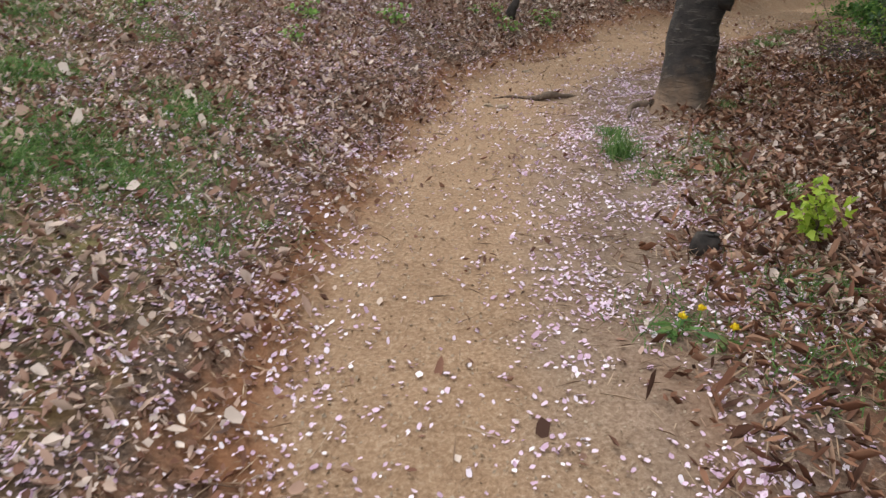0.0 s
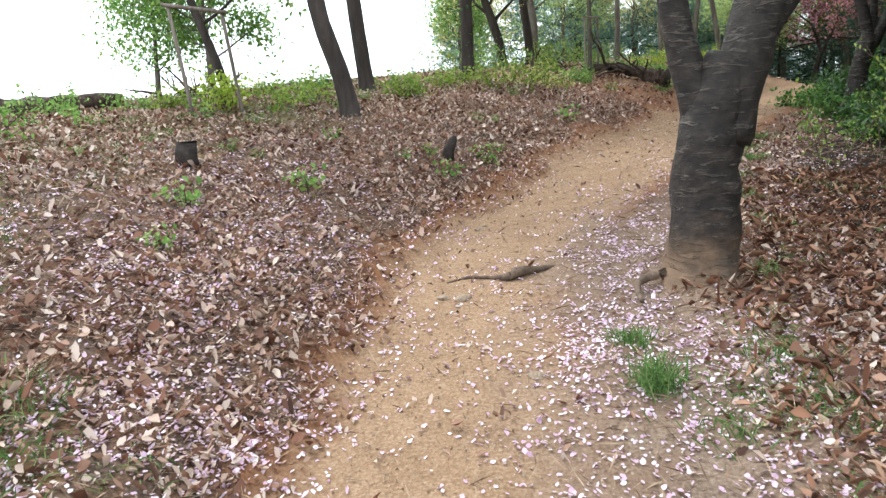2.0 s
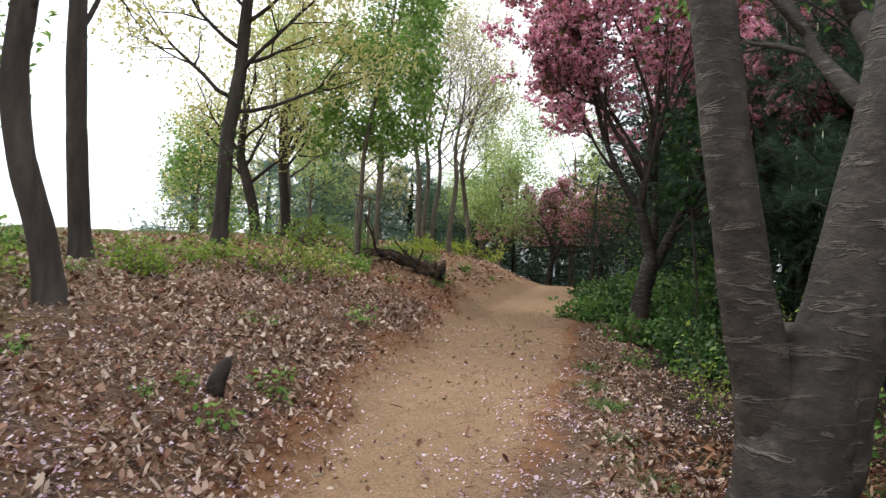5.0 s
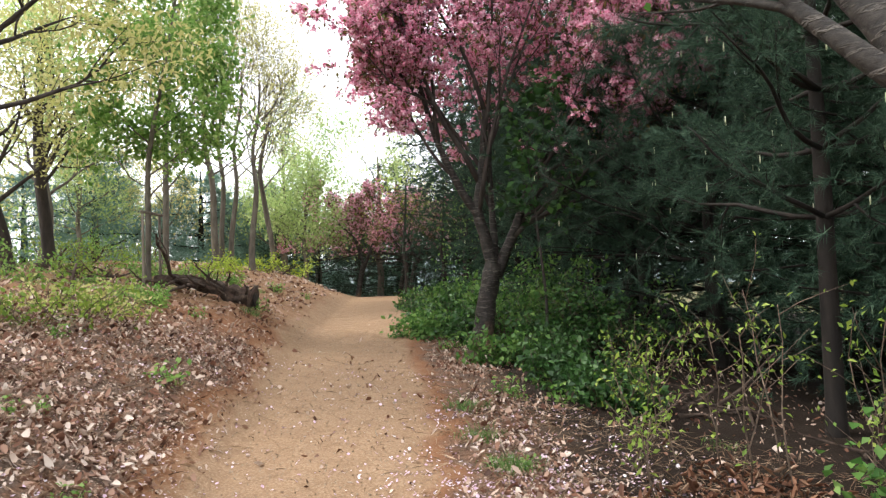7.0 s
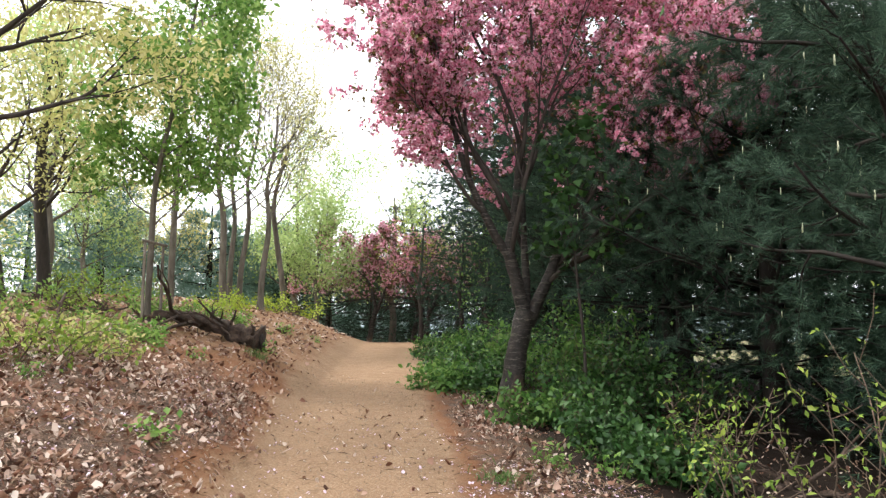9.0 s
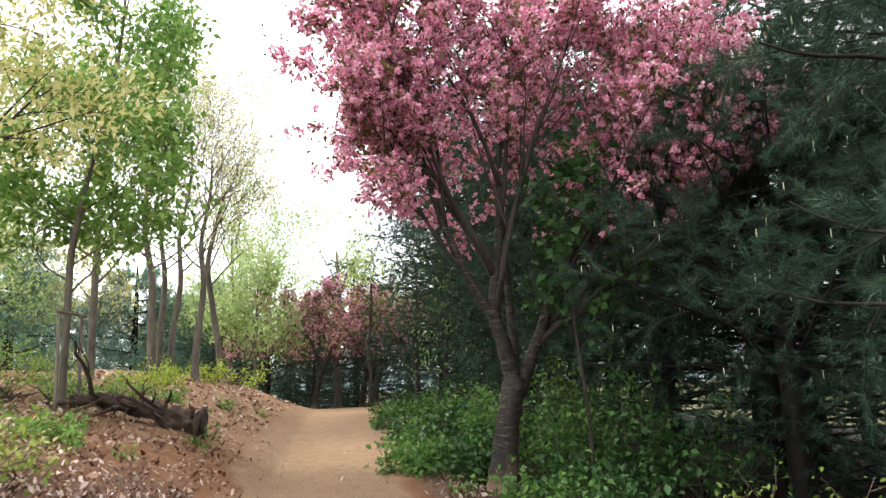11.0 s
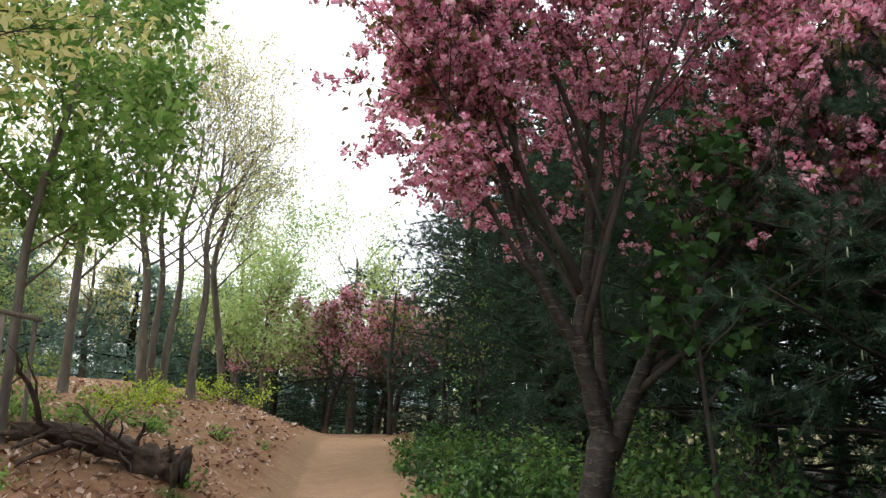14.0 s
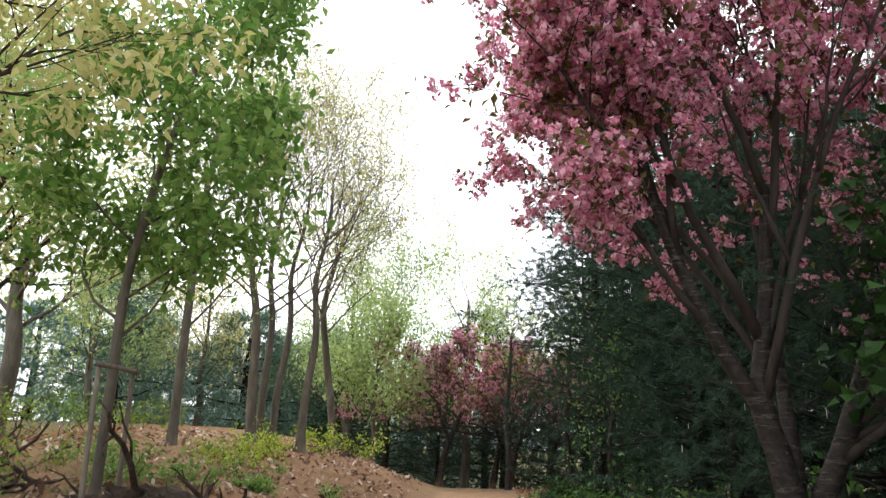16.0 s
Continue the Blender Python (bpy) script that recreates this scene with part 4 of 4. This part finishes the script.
def stake_frame(name, feet, tops, cx, cy, over, label, group, thick=0.022):
    root = empty(name, Matrix.Translation((cx, cy, at(cx, cy))), label, "stake", group)
    o = Vector((cx, cy, at(cx, cy)))
    for f, t in zip(feet, tops):
        w = Wood(1)
        post(w, Vector((f[0], f[1], at(f[0], f[1]) - 0.08)) - o, Vector(t) - o, thick, thick * 0.9)
        part("stake", w.mesh("stake", PALE_WOOD), root)
    w = Wood(2)
    a, b = Vector(tops[0]) - o, Vector(tops[1]) - o
    d = (b - a).normalized() * over
    post(w, a - d + Vector((0, -0.03, 0.0)), b + d + Vector((0, -0.03, 0.0)), thick, thick)
    part("crossbar", w.mesh("crossbar", PALE_WOOD), root)


stake_frame("tree_stake", [(-1.58, 10.45), (-1.1, 10.85)], [(-1.72, 10.5, 3.19), (-1.2, 10.75, 3.13)], -1.35, 10.6, 0.06, "weathered wooden tree stakes joined by a crossbar", "tree stakes")
stake_frame("tree_stake", [(5.05, 17.0), (5.35, 17.1)], [(5.05, 17.0, 3.55), (5.36, 17.12, 3.52)], 5.2, 17.05, 0.05, "weathered wooden tree stakes joined by a crossbar", "tree stakes")
tree("staked_tree", -1.35, 11.4, broadleaf(91, [(0.05, 0, -0.1), (-0.05, 0, 0.5), (-0.25, 0, 1.2), (-0.5, 0, 2.2), (-0.6, 0, 3.4)], [0.06, 0.055, 0.05, 0.045, 0.03], DARK_BARK, SPRING, 9, 0.09, 5, 0.14, start=0.45, reach=1.3), "thin dark young tree leaning by its stakes", "tree")


def fallen_log(root):
    w = Wood(95)
    # the thick sawn end points down at the path
    o = at(6.1, 16.6)
    line = [(dx, dy, at(6.1 + dx, 16.6 + dy) - o + up) for dx, dy, up in ((0.36, -0.36, 0.15), (0.24, -0.22, 0.12), (0.05, -0.05, 0.15), (-0.2, 0.14, 0.14), (-0.5, 0.36, 0.17), (-0.85, 0.5, 0.12))]
    bole(w, line, [0.16, 0.14, 0.13, 0.10, 0.085, 0.06], 18, 0.95, 0)
    for k, d, n, r in ((2, (-0.9, -0.2, 0.2), 0.8, 0.03), (4, (-0.7, -0.6, 0.15), 0.8, 0.03), (3, (0.3, 0.8, 0.5), 0.4, 0.03), (1, (-0.3, -0.7, 0.1), 0.3, 0.03), (1, (0.5, 0.25, 0.75), 0.32, 0.05), (3, (-0.85, -0.35, 0.3), 1.0, 0.04), (4, (-0.9, 0.1, 0.2), 1.0, 0.035), (2, (0.0, 0.4, 0.9), 0.35, 0.03), (3, (-0.5, 0.6, 0.5), 0.5, 0.03), (2, (-0.5, -0.6, 0.2), 0.4, 0.035), (2, (-0.9, -0.5, 0.2), 0.9, 0.035), (3, (-0.6, -0.8, 0.1), 0.6, 0.03), (4, (-1.0, -0.3, 0.2), 1.1, 0.035), (2, (-0.9, 0.3, 0.3), 0.6, 0.03)):
        w.limb(line[k], d, n, r, 1, 0.28, 0.0, 3, 45, 0.5, 0.3, 0.4, 6)
    stem = part("stem", w.mesh("stem", LOG_BARK), root)
    c = Wood(96)
    e = Vector(line[0]) + Vector((0.004, -0.004, 0))
    c.tube([e, e + Vector((0.015, -0.015, 0))], [0.135, 0.12], 14, 0.3)
    part("sawn_end", c.mesh("sawn_end", CUT_WOOD), stem, "dark rotted sawn end")


tree("fallen_log", 6.1, 16.6, fallen_log, "rotting fallen log with broken branches on the bank", "log", sink=0.0)


def brush_heap(x, y, seed, sticks, spread, high):
    root = empty("brush_heap", Matrix.Translation((x, y, at(x, y))), "heap of dark dead branches on the ground", "branches", "heaps of dead branches")
    r = random.Random(seed)
    for i in range(sticks):
        w = Wood(seed * 40 + i)
        a = r.uniform(0, 6.28)
        px, py = r.gauss(0, spread * 0.4), r.gauss(0, spread * 0.4)
        w.limb((px, py, at(x + px, y + py) - at(x, y) + 0.01), (math.cos(a), math.sin(a), r.uniform(0.05, high)), r.uniform(0.4, 1.0) * spread, r.uniform(0.012, 0.03), 1, 0.2, 0.0, 3, 40, 0.5, 0.3, 0.3, 5)
        part("branch", w.mesh("branch", LOG_BARK), root)


def crest_log(root):
    w = Wood(98)
    o = at(-3.6, 12.2)
    bole(w, [(dx, dy, at(-3.6 + dx, 12.2 + dy) - o + up) for dx, dy, up in ((-0.75, -0.4, 0.12), (-0.3, -0.15, 0.12), (0.2, 0.1, 0.11), (0.7, 0.35, 0.10))], [0.13, 0.125, 0.115, 0.10], 14, 0.4, 0)
    part("stem", w.mesh("stem", LOG_BARK), root)


tree("fallen_log", -3.6, 12.2, crest_log, "dark fallen log lying along the top of the bank", "log", sink=0.0)
for i, (x, y, s, h) in enumerate(((-2.0, 13.2, 0.8, 0.7), (4.7, 19.2, 0.6, 0.9), (10.9, 22.6, 0.6, 0.4), (4.6, 17.6, 0.6, 0.3), (6.4, 7.2, 0.9, 0.2), (7.2, 9.2, 0.9, 0.2))):
    brush_heap(x, y, 310 + i, 16, s, h)
w = Wood(320)
w.limb((0, 0, -0.05), (0.45, 0.1, 0.8), 0.5, 0.045, 1, 0.2, 0, 3, 40, 0.4, 0.4, 0.3, 8, 0.3)
ob = new("broken_branch", w.mesh("broken_branch", LOG_BARK))
ob.matrix_world = Matrix.Translation((3.35, 15.0, at(3.35, 15.0)))
tagged(ob, "broken branch sticking up from the bank", "branch")


def stump_mesh(seed, r, h, mat):
    w = Wood(seed)
    w.tube([(0, 0, -0.06), (0, 0, h * 0.4), (0.01, 0, h * 0.9), (0.01, 0, h), (0.01, 0, h * 0.86)], [r * 1.2, r, r * 0.97, r * 0.86, r * 0.3], 14, 0.35)
    return w.mesh("stump", mat)


def small(name, x, y, me, label, category, group="", turn=0.0):
    ob = new(name, me)
    ob.matrix_world = Matrix.Translation((x, y, at(x, y))) @ Matrix.Rotation(turn, 4, "Z")
    return tagged(ob, label, category, group)


small("tree_stump", -1.22, 8.15, stump_mesh(301, 0.085, 0.19, CUT_WOOD), "small blackened tree stump among dead leaves", "stump")
w = Wood(302)
w.tube([(0, 0, -0.05), (0.02, 0, 0.08), (0.07, 0.01, 0.18), (0.09, 0.0, 0.22)], [0.06, 0.05, 0.045, 0.02], 9, 0.4)
small("tree_stump", 1.08, 9.5, w.mesh("tree_stump", CUT_WOOD), "short broken stump leaning on the bank", "stump")
small("tree_stump", 1.45, 3.45, stump_mesh(303, 0.06, 0.09, CUT_WOOD), "low dark rotted stump among dead leaves", "stump")
w = Wood(304)
bole(w, [(-0.42, 0.06, -0.015), (-0.26, 0.10, 0.006), (-0.1, 0.02, 0.004), (0.0, -0.06, 0.025), (0.08, -0.02, 0.045), (0.22, 0.04, 0.03), (0.36, 0.12, 0.012), (0.48, 0.15, -0.02)], [0.007, 0.011, 0.014, 0.032, 0.034, 0.026, 0.018, 0.008], 9, 0.3, 0)
small("tree_root", 1.08, 6.72, w.mesh("tree_root", ROOT_WOOD), "bare root lying across the earth path", "root")
w = Wood(305)
bole(w, [(0.25, -0.1, 0.05), (0.05, -0.12, 0.06), (-0.1, -0.2, 0.03), (-0.16, -0.4, -0.02)], [0.04, 0.03, 0.022, 0.012], 8, 0.3, 0)
small("tree_root", 1.85, 6.3, w.mesh("tree_root", ROOT_WOOD), "knobbly root beside the old cherry's foot", "root")


# --- grass tufts, dandelions, sprouts ---
def blades(name, centres, mat, high=0.12, per=40, wide=0.05, seed=1, lean=0.45):
    g = np.random.default_rng(seed)
    c = np.repeat(np.asarray(centres, float), per, 0)
    n = len(c)
    c[:, :2] += g.normal(0, wide, (n, 2))
    c[:, 2] = lie(c[:, 0], c[:, 1]) - 0.004
    d = np.concatenate([g.normal(0, lean, (n, 2)), np.ones((n, 1))], 1)
    d /= np.linalg.norm(d, axis=1)[:, None]
    s = np.cross(d, g.normal(0, 1, (n, 3)))
    s /= np.linalg.norm(s, axis=1)[:, None]
    L = (high * g.uniform(0.4, 1.2, n))[:, None]
    k = 0.0028
    bend = np.concatenate([d[:, :2] * 0.5, np.full((n, 1), -0.25)], 1) * L
    v = np.stack([c - s * k, c + s * k, c + d * L * 0.6 + s * k * 0.8, c + d * L * 0.6 - s * k * 0.8, c + d * L + bend], 1).reshape(-1, 3)
    b = np.arange(n)[:, None] * 5
    f = np.stack([b + (0, 1, 2), b + (0, 2, 3), b + (3, 2, 4)], 1).reshape(-1, 3)
    return mesh_of(name, v, f, mat, False)


for i, (x, y, h, wd, per) in enumerate(((1.40, 4.98, 0.22, 0.05, 260), (1.46, 5.45, 0.12, 0.06, 160), (2.5, 5.95, 0.12, 0.06, 90), (4.25, 9.3, 0.13, 0.09, 220), (5.2, 10.6, 0.12, 0.10, 220), (3.7, 8.5, 0.10, 0.09, 160), (4.6, 9.9, 0.10, 0.09, 160), (6.2, 15.9, 0.12, 0.08, 160), (2.2, 4.0, 0.10, 0.08, 120), (2.0, 5.0, 0.10, 0.1, 140), (3.4, 7.8, 0.1, 0.08, 150))):
    tagged(new("grass_tuft", blades("grass_tuft", [(x, y, 0)], GRASS, h, per, wd, 400 + i)), "small tuft of fresh green grass beside the path", "grass", "grass tufts along the path", "stuff")
g = np.random.default_rng(17)
spots = []
for cx, cy, k in ((-1.55, 3.75, 44), (-2.1, 3.5, 44), (-1.3, 4.5, 30), (-2.4, 4.6, 36), (-1.85, 2.9, 14), (-1.0, 3.3, 10), (-2.9, 5.6, 24), (1.35, 2.75, 8), (1.7, 4.6, 10), (1.9, 3.0, 8), (1.75, 2.2, 12)):
    for _ in range(k):
        spots.append((cx + g.normal(0, 0.20), cy + g.normal(0, 0.17), 0))
while len(spots) < 640:
    x, y = g.uniform(-5.5, 6), g.uniform(1, 20)
    s, _ = beside(np.array([x]), np.array([y]))
    s = s[0]
    patch = rough(x + 9, y, 0.28)
    if (s < -1.0 and y < 5.2 and patch > 0.02) or (s < -2.4 and patch > 0.1) or (1.3 < s < 3.2 and patch > 0.25):
        spots.append((x, y, 0))
tagged(new("grass", blades("grass", spots, GRASS, 0.095, 46, 0.09, 18, 0.7)), "sparse short green grass among the leaves", "grass", kind="stuff")


def dandelion(x, y, seed):
    z = at(x, y)
    root = empty("dandelion", Matrix.Translation((x, y, z)), "yellow dandelion in flower beside the path", "flower", "dandelions")
    g = random.Random(seed)
    w = Wood(seed)
    w.tube([(0, 0, -0.01), (0.005, 0, 0.04), (0.01, 0.005, 0.075)], [0.003, 0.003, 0.003], 5)
    part("stalk", w.mesh("stalk", SPRING), root)
    c = [(0.01 + g.gauss(0, 0.002), 0.005 + g.gauss(0, 0.002), 0.078) for _ in range(1)]
    part("flower_head", blossom_mesh("flower_head", c, DANDELION, 0.017, 60, 0.016, seed), root)
    rows = []
    for i in range(9):
        a = 0.7 * i
        rows.append((0.02 * math.cos(a), 0.02 * math.sin(a), 0.012))
    part("leaf_rosette", leaf_mesh("leaf_rosette", rows, GRASS, 0.11, 2, 0.01, -0.05, 0.22, seed, 0.2, 0.85), root)


for i, (x, y) in enumerate(((1.09, 2.72), (1.24, 2.55), (1.19, 2.77))):
    dandelion(x, y, 500 + i)
shrub("tree_seedling", 2.05, 3.5, 510, 0.30, 0.12, LIME, "small bright green seedling in the dead leaves", "seedling", "", 2, 0.07, 4, 0.035, 0.6, 1, 4)

# small green herbs scattered on the bank
herb = shrub("herb", -0.9, 10.2, 520, 0.10, 0.12, SPRING, "small green herb sprouting through the dead leaves", "herb", "herbs on the bank", 6, 0.045, 4, 0.03, 0.6, 0, 3)
g = random.Random(33)
made = 0
while made < 84:
    x, y = g.uniform(-4.2, 9.5), g.uniform(4.5, 21)
    s = float(beside(np.array([x]), np.array([y]))[0][0])
    if -5.5 < s < -1.1 or (1.4 < s < 2.6 and y > 8):
        k = g.uniform(0.6, 1.6)
        h = copy_thing(herb, Matrix.Translation((x, y, at(x, y) - 0.01)) @ Matrix.Rotation(g.uniform(0, 6), 4, "Z"))
        h.scale = (k, k, k)
        made += 1

# --- what lies on the ground ---
def strewn(name, want, box, density, mat, size, seed, slim, curl, label, category, lift=0.004, tilt=0.35, simple=False, clump=0.0, vary=0.3, loose=0.22):
    """Flat curled pieces strewn where density(x, y, side) says."""
    g = np.random.default_rng(seed)
    xs, ys = [], []
    while sum(map(len, xs)) < want:
        x, y = g.uniform(box[0], box[1], 20000), g.uniform(box[2], box[3], 20000)
        s, _ = beside(x, y)
        k = g.uniform(0, 1, 20000) < density(x, y, s)
        xs.append(x[k])
        ys.append(y[k])
    x, y = np.concatenate(xs)[:want], np.concatenate(ys)[:want]
    n = want
    if clump:
        k, j = g.uniform(0, 1, n) < clump, g.integers(0, n, n)
        x, y = np.where(k, x[j] + g.normal(0, 0.028, n), x), np.where(k, y[j] + g.normal(0, 0.028, n), y)
    L = size * np.clip(np.exp(g.normal(0, vary, n)), 0.4, 1.9)
    c = np.stack([x, y, lie(x, y) + lift + g.uniform(0, 1, n) * L * loose], 1)
    slim = (slim * g.uniform(0.55, 1.35, n))[:, None]
    a = g.uniform(0, 2 * math.pi, n)
    d = np.stack([np.cos(a), np.sin(a), g.normal(0, tilt, n)], 1)
    s = np.stack([-np.sin(a), np.cos(a), g.normal(0, tilt, n)], 1)
    up = np.stack([np.zeros(n), np.zeros(n), np.ones(n)], 1)
    L = L[:, None]
    cu = (curl * g.uniform(-0.4, 1, n))[:, None]
    if simple:
        v = np.stack([c - d * L * 0.5, c + s * L * slim * 0.5 + up * L * cu, c + d * L * 0.5, c - s * L * slim * 0.5 + up * L * cu], 1).reshape(-1, 3)
        b = np.arange(n)[:, None] * 4
        f = np.stack([b + (0, 1, 2), b + (0, 2, 3)], 1).reshape(-1, 3)
        return tagged(new(name, mesh_of(name, v, f, mat, False)), label, category, kind="stuff")
    v = np.stack([c - d * L * 0.5 + up * L * cu * 0.5, c - d * L * 0.12 + s * L * slim * 0.5 + up * L * cu, c + d * L * 0.25 + s * L * slim * 0.38 + up * L * cu * 0.8,
                  c + d * L * 0.5 + up * L * cu * 0.7, c + d * L * 0.25 - s * L * slim * 0.38 + up * L * cu * 0.8, c - d * L * 0.12 - s * L * slim * 0.5 + up * L * cu, c + d * L * 0.05], 1).reshape(-1, 3)
    b = np.arange(n)[:, None] * 7
    f = np.stack([b + (0, 6, 1), b + (1, 6, 2), b + (2, 6, 3), b + (3, 6, 4), b + (4, 6, 5), b + (5, 6, 0)], 1).reshape(-1, 3)
    return tagged(new(name, mesh_of(name, v, f, mat, False)), label, category, kind="stuff")


def litter_here(x, y, s):
    t = trodden(x, y, 0.3 + 0.5 * (1 - ease(7, 9, y)))
    edge = ease(-1.0, 1.0, y) * (1 - 0.75 * ease(12.5, 15.0, y)) * (1 - ease(15.5, 18.0, y + 0.6 * rough(x, y, 0.3)))
    return edge * np.clip((1 - t) ** 2 * (0.55 + 0.45 * rough(x, y, 0.22)) * (1 - 0.75 * ease(-5, -9, s)) * (1 - 0.92 * ease(1.3, 2.1, s) * ease(5.5, 7.5, y)), 0.012, 1)


def petals_here(x, y, s):
    t = trodden(x, y)
    fall = (1 - 0.90 * ease(5.0, 11.5, y)) * np.exp(-(np.maximum(0, np.abs(s - 0.2) - 1.3) / np.where(s < 0, 3.4, 0.7)) ** 2)
    return np.clip(fall * (0.22 + 0.42 * (1 - t)) * (1 - 0.65 * np.exp(-((s + 0.18) / 0.33) ** 2)) * (0.6 + 0.7 * rough(x, y, 0.6) + 0.45 * rough(x, y, 2.1)), 0.0, 1)


strewn("dead_leaves", 95000, (-5.5, 10, -0.5, 18), litter_here, LITTER, 0.040, 601, 0.5, 0.6, "brown and tan fallen leaves covering the woodland floor", "leaves", 0.002, 0.65, False, 0.0, 0.3, 0.5)
strewn("rusty_leaves", 15000, (0.8, 5.5, 0.3, 8.5), lambda x, y, s: ease(1.0, 1.7, s + 0.5 * (1 - ease(3.0, 4.5, y)) + 0.25 * rough(x, y, 0.5)) * (1 - ease(3.0, 4.5, s)), RUST, 0.055, 607, 0.24, 0.5, "rust-brown dead leaves drifted at the wood's edge", "leaves", 0.004, 0.6, False, 0.0, 0.3, 0.6)
strewn("leaf_crumbs", 85000, (-4.5, 7, 0.5, 14), litter_here, LITTER, 0.026, 602, 0.5, 0.3, "crumbled brown leaf litter between larger leaves", "leaves", 0.003, 0.6, True, 0.0, 0.3, 0.5)
strewn("fallen_needles", 40000, (-4, 6, 0.5, 12), lambda x, y, s: np.clip(1 - 0.93 * trodden(x, y), 0, 1), STRAW, 0.10, 603, 0.04, 0.05, "dry brown pine needles and thin stalks", "needles", 0.008, 0.3, True)
strewn("fallen_petals", 56000, (-4, 6, 0.3, 14), petals_here, PETAL, 0.019, 604, 0.85, 0.3, "pale lilac-pink cherry petals strewn over the path", "petals", 0.006, 0.4, False, 0.5, 0.22)
strewn("far_leaves", 5000, (1.5, 16, 13, 25), lambda x, y, s: np.clip((1 - trodden(x, y)) ** 2 * (0.6 + 0.4 * rough(x, y, 0.3)) * ease(13, 16, y) * (1 - ease(22, 25, y)) * ease(-7, -4, s) * (1 - ease(1.5, 2.5, s)), 0, 1), LITTER, 0.075, 606, 0.5, 0.35, "fallen leaves on the bank towards the crest", "leaves", 0.004, 0.5, True)
strewn("path_grit", 22000, (-2, 8, 0.5, 18), lambda x, y, s: trodden(x, y) * 0.7 + 0.05, STONE, 0.011, 605, 0.8, 0.5, "small grit and crumbs of earth on the path", "grit", 0.0, 0.5, True)


def pebble(seed, r):
    bm = bmesh.new()
    bmesh.ops.create_icosphere(bm, subdivisions=2, radius=r)
    for v in bm.verts:
        v.co *= 1 + 0.35 * noise.noise(v.co * (1.3 / r) + Vector((seed, 0, 0)))
        v.co.z *= 0.5
    me = bpy.data.meshes.new("stone")
    bm.to_mesh(me)
    bm.free()
    me.materials.append(STONE)
    return me


stones = [pebble(i, 1.0) for i in range(4)]
for i, (x, y, r) in enumerate(((1.12, 8.0, 0.05), (1.18, 8.07, 0.03), (0.6, 6.5, 0.05), (0.72, 6.45, 0.06), (0.9, 5.27, 0.05), (1.9, 7.6, 0.04), (0.3, 6.9, 0.03), (1.6, 8.9, 0.035), (2.2, 9.2, 0.03))):
    ob = small("stone", x, y, stones[i % 4], "small tan stone half sunk in the path", "stone", "stones on the path", i * 1.3)
    ob.scale = (r, r * 0.8, r)
